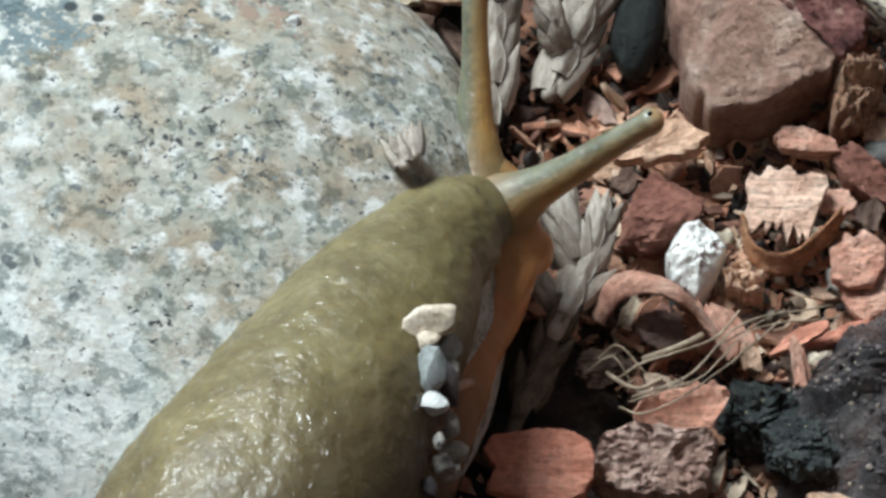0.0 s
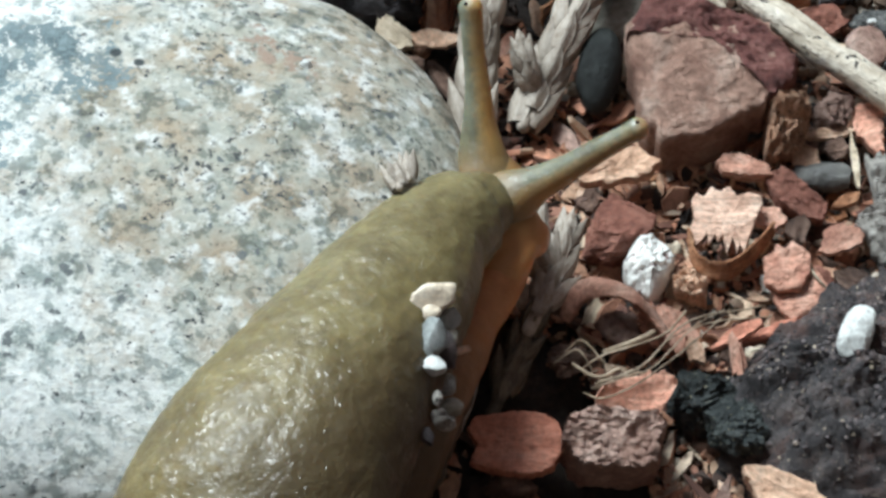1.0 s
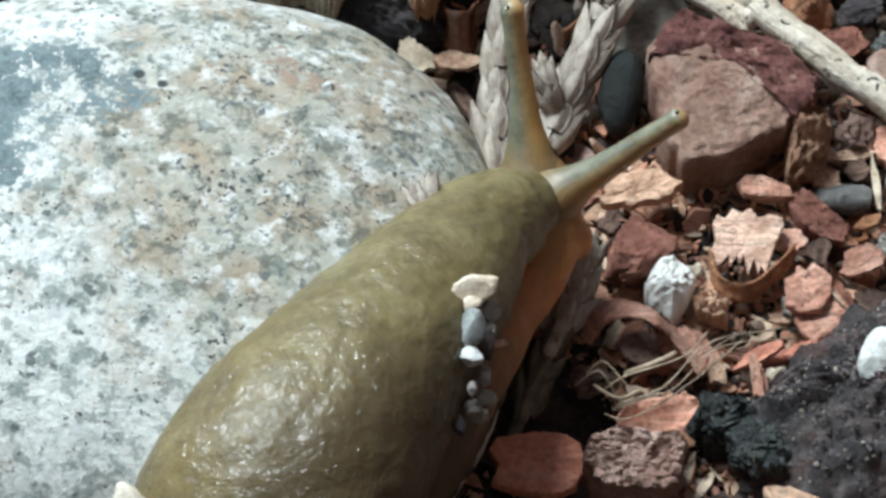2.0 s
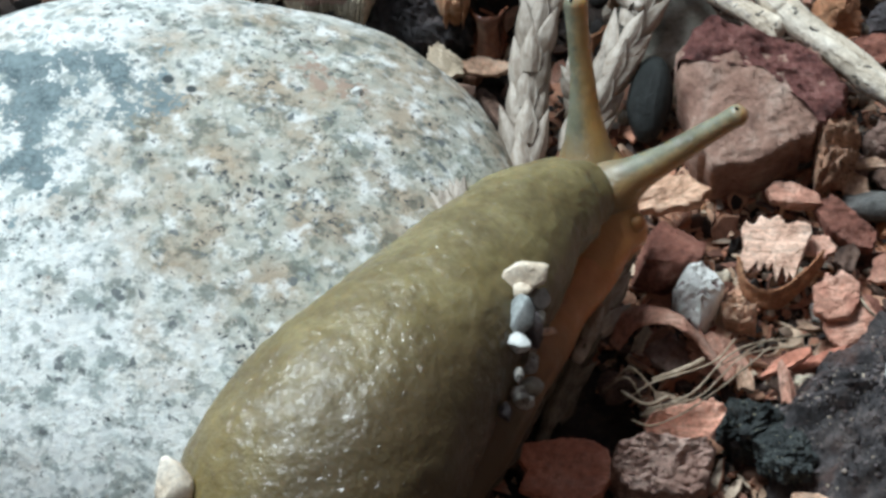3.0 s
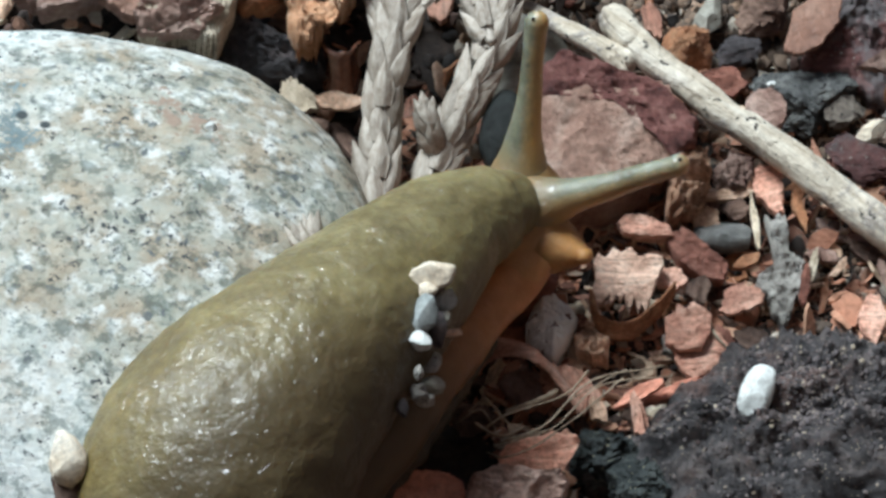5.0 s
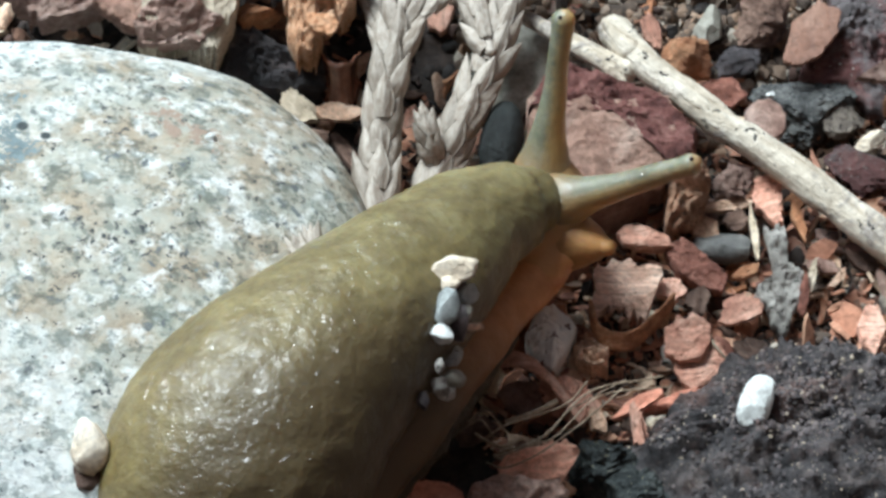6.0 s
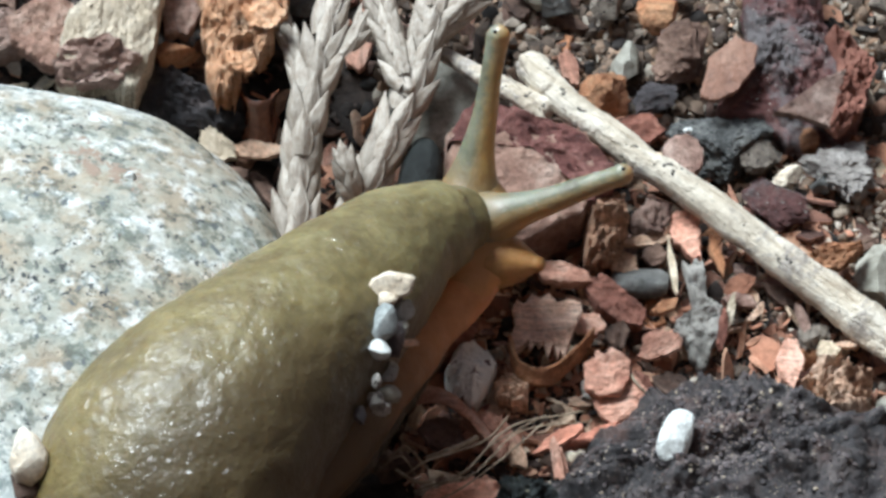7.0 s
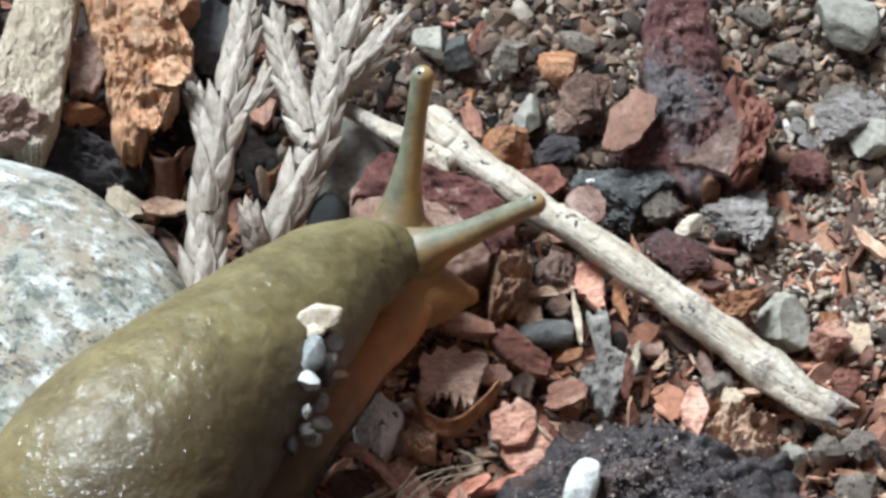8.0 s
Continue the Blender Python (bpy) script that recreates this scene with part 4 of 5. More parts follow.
knobbly(big_clod, 0.9, 0.36, 3.0)
lump("soil_clod", (2.31, 2.16, 0.20), (1.11, 1.01), (-0, -0, -26), 0.5, M_GREYCLOD, "grey speckled crumbly soil clod", "clod", 37, level=5, rough=0.14, ripple=4)
lump("soil_clod", (3.64, 1.60, 0.20), (0.89, 0.83), (-0, -0, -1), 0.5, M_PALECLOD, "grey-brown crumbly soil clod", "clod", 38, level=5, rough=0.2, ripple=6)
lump("soil_clod", (2.91, 1.22, 0.15), (0.84, 0.62), (-0, -0, -26), 0.4, M_SLAB, "dark purple bark crumb on soil", "clod", 39, rough=0.12)
chip("bark_disc", (1.88, 1.67, 0.50), (0.46, 0.54), (7, 0, -1), 0.12, M_MAUVE, "round purple-grey bark flake", "bark", 40, power=2.0, rag=0.05)
split_block = chip("wood_block", (-4.4, 3.4, 0.9), (2.16, 1.31), (4, -6, 90), 0.7, M_GREYWOOD, "weathered pale tan block of split wood", "wood", 41, n=140, rings=34, rag=0.03, relief=0.20, dome=0.30, outline=[(0.54, 0.31), (1.0, 0.08), (0.99, -1.0), (0.53, -0.86), (0.08, -0.77), (-0.45, -0.64), (-1.0, -0.37), (-1.0, -0.08), (-0.90, 0.02), (-0.84, 0.18), (-0.84, 0.45), (-0.95, 0.56), (-0.97, 0.92), (-0.66, 1.0), (-0.1, 0.86), (0.12, 0.48)])
chip("bark_slab", (-5.83, 3.55, 0.35), (1.29, 0.55), (6, -1, 13), 0.35, M_MAUVE, "pale mauve bark slab behind the cobble", "bark", 161, n=60, rings=12, rag=0.10, relief=0.3)
lump("bark_chunk", (-6.31, 3.66, 0.40), (0.77, 0.44), (6, 0, -0), 0.5, M_BROWN, "dark brown bark lump behind the cobble", "bark", 162, level=4, rough=0.1)
chip("bark_chip", (-3.66, 3.72, 0.70), (0.46, 0.95), (4, 4, -10), 0.2, M_MAUVE, "mauve bark piece between the wood blocks", "bark chip", 141, n=50, rings=10, rag=0.08)
chip("bark_slab", (-5.15, 3.50, 0.55), (0.80, 0.95), (6, 8, -25), 0.22, M_SANDY, "pale pinkish bark slab behind the cobble", "bark", 163, n=60, rings=12, rag=0.08, relief=0.3)
orange_chunk = chip("bark_chunk", (-3.03, 3.71, 0.9), (1.29, 3.07), (4, 0, 0), 0.5, M_CORK, "crumbly bright orange bark chunk", "bark", 42, n=170, rings=46, rag=0.05, relief=0.40, dome=0.30, crisp=50, outline=[(-0.98, 1.0), (1.0, 0.98), (0.98, 0.37), (0.63, 0.3), (0.86, 0.01), (0.88, -0.22), (0.61, -0.27), (0.59, -0.45), (0.39, -0.61), (0.04, -0.65), (0.04, -0.73), (-0.09, -1.0), (-0.26, -0.98), (-0.43, -1.0), (-0.61, -0.72), (-0.56, -0.58), (-0.65, -0.44), (-0.63, -0.18), (-0.78, 0.03), (-0.91, 0.22), (-1.0, 0.37)])
knobbly(orange_chunk, 3.4, 0.10, 9.0)
for at, size, seed in (((-3.02, 2.56, 1.10), (0.36, 0.30), 170), ((-2.78, 3.20, 1.14), (0.46, 0.34), 173), ((-3.02, 3.75, 1.16), (0.42, 0.50), 175)):
    part_of(chip("bark_flake", at, size, (6, 4, seed), 0.10, M_CORK, "crumbly flake of bright orange bark", "bark", seed, n=50, rings=10, rag=0.10, relief=0.7), orange_chunk, "flake")
part_of(chip("wood_crumb", (-4.62, 2.56, 1.10), (0.95, 0.54), (16, 0, 4), 0.26, M_MAUVE, "brown broken end of the wood block", "wood", 180, n=60, rings=12, rag=0.08, relief=0.6, dome=0.3), split_block, "broken_end")
chip("slate_piece", (-4.03, 2.70, 0.32), (2.12, 0.95), (8, 0, 0), 0.5, M_DARK, "dark umber slaty stone beside the cobble", "stone", 43, n=110, rings=24, rag=0.05, relief=0.5, dome=0.4, crisp=45, outline=[(-1.0, 1.0), (-0.34, 0.64), (0.14, 0.71), (0.57, 0.18), (0.99, -0.34), (1.0, -0.97), (0.45, -1.0), (-0.15, -0.56), (-0.69, 0.14)])
lump("bark_chunk", (-3.75, 3.15, 0.55), (0.50, 0.36), (6, 0, 20), 0.4, M_ORANGE, "small dull orange bark piece by wood", "bark", 143, level=4, rough=0.1)
lump("stone", (-0.82, 2.64, 0.15), (1.11, 1.18), (11, -4, 20), 0.4, M_GREYROCK, "flat blue-grey stone under the sprigs", "stone", 44, cuts=4, keep=(0.7, 0.95), rough=0.02)
lump("stone", (-2.33, 4.33, 0.30), (0.78, 0.94), (11, 0, -1), 0.6, M_SLATE, "blue-grey angular stone in litter", "stone", 45)
lump("pebble", (-1.03, 1.52, 0.30), (0.48, 1.00), (11, 2, -8), 0.5, M_BLACK, "smooth wet black pebble", "pebble", 46, cuts=2, keep=(0.8, 0.95), rough=0.01)
lump("bark_chunk", (-0.87, -0.61, 0.35), (0.91, 0.81), (10, -5, 26), 0.7, M_RED, "rough red-brown bark chunk in litter", "bark", 47, level=5, rough=0.08)
chip("bark_chip", (-0.86, 0.12, 0.40), (0.89, 0.43), (10, -2, 13), 0.2, M_TAN, "pale tan smooth bark chip", "bark chip", 48, rag=0.1)
chip("bark_chunk", (-0.95, -3.46, 0.50), (1.04, 0.68), (14, 2, 2), 0.8, M_MAUVE, "pinkish brown blocky bark chunk", "bark", 49, n=90, rings=20, rag=0.07, relief=0.35, outline=[(-0.95, 0.62), (-0.80, 0.85), (-0.37, 1.00), (0.86, 0.95), (1.00, 0.62), (0.90, -0.00), (0.85, -0.69), (0.18, -1.00), (-0.77, -0.77), (-1.00, 0.00)])
chip("bark_chip", (-1.95, -3.37, 0.44), (1.00, 0.70), (10, -2, 0), 0.16, M_SALMON, "smooth salmon-pink bark chip with a rounded end", "bark chip", 50, n=90, rings=14, rag=0.03, relief=0.2, outline=[(-0.86, 0.9), (-0.15, 1.0), (0.35, 1.0), (0.66, 0.88), (0.88, 0.60), (1.0, 0.1), (0.95, -0.35), (0.78, -0.75), (0.5, -0.95), (0.1, -1.0), (-0.39, -0.9), (-0.97, -0.6), (-0.8, -0.01), (-1.0, 0.39)])
lump("soil_clod", (0.02, -2.67, 0.35), (0.78, 0.82), (4, -4, 39), 0.8, M_TEAL, "green-black crumbly clod with yellow specks", "clod", 151, level=5, rough=0.16, ripple=4)
lump("soil_clod", (0.32, -3.14, 0.35), (0.65, 0.73), (6, -1, 11), 0.8, M_TEAL, "green-black crumbly clod with yellow specks", "clod", 152, level=5, rough=0.16, ripple=4)
chip("bark_chip", (0.73, -3.94, 0.50), (0.88, 0.38), (6, 3, -27), 0.2, M_TAN, "pale tan sliver of bark", "bark chip", 51)

# ---- smaller pieces in the litter ----
chip("perlite", (-0.54, -1.16, 0.42), (0.56, 0.84), (4, 0, 0), 0.5, M_PERLITE, "white pitted perlite lump in litter", "pebble", 52, n=90, rings=20, rag=0.02, relief=0.35, dome=0.75, crisp=0, outline=[(-1.0, -0.0), (-0.51, 0.86), (0.07, 1.0), (0.74, 0.51), (1.0, 0.25), (0.58, -0.52), (-0.01, -1.0), (-0.79, -0.6)])
lump("pebble", (1.53, -2.49, 1.20), (0.34, 0.58), (16, 4, -22), 0.32, M_WHITE, "smooth white pebble on the dark clod", "pebble", 53, cuts=7, keep=(0.75, 0.95), rough=0.02, box=2.6)
lump("pebble", (3.06, 1.58, 0.25), (0.42, 0.19), (10, -5, 30), 0.16, M_CREAM, "small cream crumb of stone on soil", "pebble", 54, cuts=9, keep=(0.5, 0.9), rough=0.10, ripple=4)
chip("wood_chip", (0.27, -0.58, 0.45), (0.82, 0.8), (6, 2, 0), 0.10, M_PALE, "pale splintered wood chip with comb-like teeth", "wood chip", 55, n=162, rings=14, relief=0.35, rag=0.015, outline=[(-0.85, 0.57), (-0.73, 0.8), (-0.55, 0.72), (-0.32, 1.0), (-0.1, 0.85), (0.13, 1.0), (0.34, 0.72), (0.64, 0.84), (0.96, 0.75), (1.0, 0.53), (0.78, -0.09), (0.62, -0.55), (0.49, -0.97), (0.41, -0.64), (0.31, -0.92), (0.21, -0.51), (0.05, -0.95), (-0.06, -0.45), (-0.18, -0.64), (-0.29, -0.32), (-0.42, -0.73), (-0.49, -0.27), (-0.7, -0.39), (-0.87, -0.91), (-1.0, -1.0), (-0.91, -0.36), (-0.78, 0.11)])
ribbon("bark_curl", [(-0.11, -0.81, 0.55), (-0.02, -1.13, 0.50), (0.25, -1.21, 0.45), (0.53, -1.02, 0.50), (0.77, -0.76, 0.60)], 0.22, 0.05, M_ORANGE, "curled salmon-orange bark shaving", "bark chip", across=(0, 0.5, 0.85), seed=3)
chip("bark_chip", (0.91, -1.20, 0.50), (0.50, 0.60), (4, 3, 0), 0.10, M_PINK, "salmon-pink flaky bark chip with a jagged end", "bark chip", 56, n=90, rings=14, rag=0.03, relief=0.35, outline=[(-0.99, 0.29), (-0.56, 0.56), (-0.45, 0.87), (-0.11, 0.64), (0.19, 1.0), (0.53, 0.77), (1.0, 0.44), (0.95, -0.29), (0.51, -1.0), (-0.39, -0.98), (-1.0, -0.7)])
chip("bark_chip", (1.05, -1.46, 0.36), (0.70, 0.66), (6, -4, 0), 0.12, M_PINK, "orange-pink flaky bark chip under another", "bark chip", 57, n=90, rings=14, rag=0.04, relief=0.35, outline=[(-1.0, 0.53), (0.02, 0.62), (0.4, 1.0), (0.7, 0.48), (1.0, -0.11), (0.92, -0.36), (-0.31, -1.0), (-0.68, -0.57)])
chip("bark_chip", (-0.11, -1.30, 0.36), (0.38, 0.43), (8, -4, 0), 0.22, M_TAN, "small tan crumbly bark piece", "bark chip", 58, n=60, rings=12, rag=0.07, relief=0.8, dome=0.3, outline=[(-1.0, 0.12), (-0.3, 1.0), (1.0, -0.06), (0.8, -0.93), (-0.03, -1.0), (-0.86, -0.58)])
chip("bark_chunk", (0.98, 0.70, 0.42), (0.50, 0.84), (8, 4, 0), 0.5, M_COCOA, "rough brown cork-like bark block", "bark", 59, n=110, rings=22, rag=0.05, relief=0.9, dome=0.25, crisp=0, outline=[(-0.9, 0.74), (-0.11, 1.0), (0.8, 0.99), (1.0, 0.18), (0.65, -0.61), (-0.1, -1.0), (-1.0, -0.92)])
lump("bark_tuft", (1.51, 0.86, 0.40), (0.50, 0.46), (10, 0, 20), 0.4, M_MAUVE, "pinkish fibrous bark tuft under the stick", "bark chip", 186, rough=0.18, ripple=6)
lump("pebble", (1.97, 2.07, 0.46), (0.10, 0.08), (0, 0, 20), 0.07, M_WHITE, "tiny white grain on a dark clod", "pebble", 187, level=3, rough=0.04)
lump("pebble", (1.35, 0.19, 0.20), (0.62, 0.38), (6, 1, -6), 0.3, M_SLATE, "flat dark grey pebble in litter", "pebble", 60, cuts=6, keep=(0.7, 0.95), rough=0.02)
chip("bark_chip", (0.51, 0.12, 0.45), (0.60, 0.28), (6, 2, 0), 0.16, M_PINK, "elongated salmon bark chip", "bark chip", 61, n=60, rings=8, rag=0.05, outline=[(-1.0, 0.3), (-0.8, 1.0), (-0.19, 0.97), (0.87, -0.01), (1.0, -0.85), (-0.23, -1.0), (-0.83, -0.68)])
chip("bark_chip", (1.06, -0.16, 0.30), (0.68, 0.62), (8, 4, 0), 0.2, M_RED, "dark red-brown bark strip", "bark chip", 62, n=60, rings=10, rag=0.05, relief=0.25, outline=[(-1.0, 0.63), (-0.43, 1.0), (0.29, 0.37), (1.0, -0.38), (0.79, -1.0), (0.05, -0.87), (-0.67, -0.37)])
chip("bark_chip", (1.20, 0.41, 0.25), (0.30, 0.29), (6, -4, 32), 0.1, M_TAN, "small pale tan bark chip", "bark chip", 63)
chip("bark_chip", (1.86, 0.71, 0.35), (0.39, 0.58), (6, -2, 21), 0.14, M_PINK, "salmon bark chip under the stick", "bark chip", 64)
chip("splinter", (2.19, 0.43, 0.35), (0.56, 0.13), (5, 16, -72), 0.1, M_ORANGE, "thin orange bark sliver", "bark chip", 65)
chip("splinter", (1.71, 0.25, 0.30), (0.63, 0.08), (2, 17, -84), 0.08, M_GREYWOOD, "thin grey-brown splinter of wood", "splinter", 66)
chip("bark_flake", (1.93, -0.34, 0.30), (0.56, 1.36), (4, 3, 0), 0.22, M_GREYBARK, "rough lumpy grey bark flake", "bark chip", 67, n=120, rings=24, rag=0.08, relief=0.4, dome=0.3, crisp=0, outline=[(-0.45, 1.0), (0.41, 1.0), (0.43, 0.32), (1.0, 0.1), (0.81, -0.34), (0.23, -1.0), (-0.23, -0.89), (-0.43, -0.56), (-1.0, -0.34), (-0.85, -0.12), (-0.09, 0.1), (-0.27, 0.55)])
chip("bark_chip", (1.57, -0.29, 0.42), (0.34, 0.20), (12, -4, 0), 0.08, M_ORANGE, "small bright orange bark chip", "bark chip", 68, n=40, rag=0.05, outline=[(-1.0, -0.85), (-0.12, 0.62), (1.0, 1.0), (0.82, -0.2), (-0.18, -1.0)])
chip("bark_chip", (2.89, -1.02, 0.35), (0.32, 0.64), (4, 8, 0), 0.10, M_PINK, "leaf-shaped pink bark chip", "bark chip", 69, n=60, rings=8, rag=0.04, outline=[(-1.0, 0.06), (-0.3, 0.92), (0.57, 1.0), (1.0, 0.12), (0.12, -1.0), (-0.68, -0.64)])
chip("bark_chunk", (3.38, -1.30, 0.30), (0.74, 0.68), (6, 4, 0), 0.34, M_TAN, "crumbly pinkish tan bark piece", "bark", 70, n=100, rings=18, rag=0.08, relief=0.9, dome=0.5, outline=[(-1.0, 0.07), (-0.51, 0.86), (0.37, 1.0), (1.0, 0.34), (0.97, -0.77), (0.7, -1.0), (-0.0, -0.59), (-0.73, -0.49)])
chip("bark_chip", (3.48, 0.35, 0.40), (0.64, 0.32), (10, -8, 0), 0.16, M_ORANGE, "bright orange bark chip behind the stick", "bark chip", 71, n=60, rings=8, rag=0.05, relief=0.6, outline=[(-1.0, 0.0), (-0.37, 1.0), (0.95, 0.79), (1.0, 0.29), (0.14, -1.0), (-0.74, -0.88)])
lump("stone", (4.04, 0.25, 0.20), (0.66, 0.58), (10, 4, -23), 0.4, M_GREYROCK, "angular grey-brown stone on soil", "stone", 72, rough=0.02)
lump("bark_chunk", (4.50, 0.00, 0.20), (0.48, 0.37), (10, -5, 25), 0.3, M_PINK, "rough pink bark crumb on soil", "bark", 73, rough=0.1)
lump("bark_chunk", (4.62, -0.63, 0.20), (0.38, 0.36), (11, 0, -1), 0.35, M_RED, "rough red-brown bark crumb", "bark", 74, rough=0.1)
lump("bark_chunk", (1.08, 2.70, 0.30), (0.55, 0.65), (11, -3, 15), 0.5, M_ORANGE, "orange-brown bark chunk behind the stick", "bark", 75, rough=0.08)
chip("bark_chip", (1.46, 2.26, 0.20), (0.54, 0.34), (16, 3, -11), 0.15, M_RED, "flat red-brown bark chip", "bark chip", 76)
chip("bark_chip", (0.70, 3.17, 0.20), (0.41, 0.21), (4, 16, -77), 0.1, M_PINK, "small upright pink chip", "bark chip", 77)
lump("bark_chunk", (1.74, 3.90, 0.20), (0.49, 0.43), (11, 0, -1), 0.4, M_ORANGE, "rounded orange bark crumb", "bark", 78, rough=0.06)
lump("stone", (1.20, 4.12, 0.20), (0.48, 0.42), (10, -6, 30), 0.35, M_SAND, "tan crumbly clod of soil", "clod", 79)
ribbon("husk", [(-2.96, 2.43, 0.45), (-2.88, 2.23, 0.50), (-2.74, 2.23, 0.50), (-2.66, 2.51, 0.40)], 0.62, 0.05, M_SEED, "glossy brown curled seed husk", "husk", across=(0, 0.35, 0.94), seed=5)
chip("bark_chip", (-2.84, 1.95, 0.30), (0.60, 0.19), (17, 2, -8), 0.12, M_TAN, "tan bark strip under the sprig", "bark chip", 80)
chip("bark_chip", (-3.28, 2.03, 0.30), (0.51, 0.33), (13, 11, -41), 0.12, M_GREYWOOD, "grey wood scrap beside the cobble", "wood chip", 81)
ribbon("bark_curl", [(-1.47, -1.72, 0.30), (-1.34, -1.53, 0.50), (-1.08, -1.54, 0.70), (-0.78, -1.69, 0.80), (-0.57, -1.77, 0.60), (-0.26, -2.13, 0.40)], 0.46, 0.06, M_PINK, "long arched pink bark shaving", "bark chip", across=(0.3, -0.8, 0.5), seed=7, taper=0.6)
ribbon("bark_curl", [(-1.14, -2.83, 0.50), (-0.91, -2.87, 0.40), (-0.59, -2.80, 0.38), (-0.28, -2.65, 0.50)], 0.62, 0.06, M_PINK, "cupped pink bark flake", "bark chip", across=(0.15, 0.8, 0.5), seed=12, taper=0.92, ragged=0.35)
chip("bark_chip", (-0.45, -1.85, 0.35), (0.68, 0.36), (11, 13, -49), 0.1, M_PINK, "pink split bark flake", "bark chip", 83, splint=0.4)
chip("bark_chip", (-0.86, -1.82, 0.25), (0.43, 0.43), (14, 8, -30), 0.15, M_MAUVE, "dull pink flake in shade", "bark chip", 84)
chip("bark_chip", (0.68, -1.95, 0.35), (0.78, 0.15), (6, -3, 25), 0.12, M_SALMON, "curved orange bark sliver", "bark chip", 85, bend=0.2)
chip("splinter", (0.37, -2.30, 0.45), (0.47, 0.13), (2, 7, -75), 0.07, M_PINK, "small pink bark splinter in litter", "bark chip", 86, power=1.6)
chip("splinter", (-0.05, -2.13, 0.30), (0.33, 0.13), (3, 6, -66), 0.07, M_TAN, "small tan bark splinter in litter", "bark chip", 87)
lump("dry_bud", (-1.37, -2.29, 0.30), (0.54, 0.40), (11, 3, -15), 0.35, M_BROWN, "crumpled dry brown flower bud", "debris", 88, rough=0.2, ripple=6)

chip("bark_chip", (0.63, 0.93, 0.30), (0.56, 0.40), (7, -19, 35), 0.11, M_BROWN, "dark brown bark chip behind the cork block", "bark chip", 300, n=30, rings=5)
chip("slate_sliver", (0.67, 0.79, 0.20), (0.38, 0.18), (12, -13, 27), 0.11, M_SLATE, "blue-grey stone sliver under bark", "bark chip", 301, n=30, rings=5)
chip("bark_chip", (1.44, 0.63, 0.35), (0.51, 0.13), (17, -2, 7), 0.11, M_TAN, "narrow tan bark strip", "bark chip", 302, n=30, rings=5)
chip("bark_chip", (1.50, 0.46, 0.30), (0.28, 0.25), (17, 2, 13), 0.11, M_BROWN, "small dark brown bark cube", "bark chip", 303, n=30, rings=5)
chip("bark_chip", (1.06, -0.59, 0.30), (0.41, 0.28), (16, -12, 70), 0.11, M_BROWN, "taupe bark chip in the litter", "bark chip", 304, n=30, rings=5)
chip("bark_chip", (0.77, -0.41, 0.25), (0.33, 0.28), (19, -6, -17), 0.11, M_PINK, "small salmon bark chip", "bark chip", 305, n=30, rings=5)
chip("bark_chip", (1.48, -0.70, 0.30), (0.49, 0.36), (13, -12, 22), 0.11, M_PINK, "rough salmon bark chip by grey bark", "bark chip", 306, n=30, rings=5)
chip("splinter", (2.19, -0.58, 0.35), (0.51, 0.10), (3, -16, 79), 0.11, M_RED, "dark red curved bark splinter", "splinter", 307, n=30, rings=5)
chip("splinter", (2.29, -0.34, 0.35), (0.39, 0.08), (10, -15, 74), 0.11, M_GREYWOOD, "pale thin wood splinter", "splinter", 308, n=30, rings=5)
chip("splinter", (2.57, -0.34, 0.35), (0.28, 0.09), (18, -8, 56), 0.11, M_TAN, "pale short wood splinter on soil", "splinter", 309, n=30, rings=5)
chip("splinter", (3.09, -0.38, 0.25), (0.47, 0.12), (15, 13, -72), 0.11, M_MAUVE, "pinkish bark splinter on soil", "splinter", 310, n=30, rings=5)
chip("bark_chip", (3.32, -0.78, 0.30), (0.25, 0.21), (17, -4, -4), 0.11, M_GREYWOOD, "pale flake beside the stick", "bark chip", 311, n=30, rings=5)
chip("splinter", (3.56, -0.74, 0.30), (0.34, 0.08), (17, -2, 7), 0.11, M_TAN, "yellowish thin splinter of wood", "splinter", 312, n=30, rings=5)
chip("bark_chip", (-0.27, -1.89, 0.30), (0.56, 0.39), (3, 17, -61), 0.11, M_PINK, "pink bark flake in shade", "bark chip", 313, n=30, rings=5)
chip("splinter", (-0.08, -2.21, 0.40), (0.29, 0.15), (-1, 20, -60), 0.11, M_TAN, "short tan splinter of bark", "splinter", 314, n=30, rings=5)
chip("bark_chip", (0.37, -2.05, 0.50), (0.62, 0.13), (10, -17, 24), 0.11, M_SALMON, "curved orange bark sliver", "bark chip", 315, n=30, rings=5)
chip("splinter", (0.33, -2.37, 0.55), (0.44, 0.13), (8, 16, -82), 0.11, M_PINK, "pink pointed bark splinter", "splinter", 316, n=30, rings=5)
chip("bark_chip", (0.27, -0.99, 0.15), (0.37, 0.26), (16, -6, 19), 0.11, M_BROWN, "brown bark bit under shavings", "bark chip", 317, n=30, rings=5)
chip("bark_chip", (0.84, -1.29, 0.20), (0.43, 0.26), (14, 11, -18), 0.11, M_GREYBARK, "small grey bark scrap", "bark chip", 318, n=30, rings=5)
chip("bark_chip", (1.30, -1.22, 0.25), (0.37, 0.19), (-1, 20, -60), 0.11, M_RED, "small red-brown bark scrap", "bark chip", 319, n=30, rings=5)
chip("bark_chip", (1.64, -1.19, 0.20), (0.44, 0.25), (20, -1, -32), 0.11, M_BROWN, "small dark brown bark scrap", "bark chip", 320, n=30, rings=5)
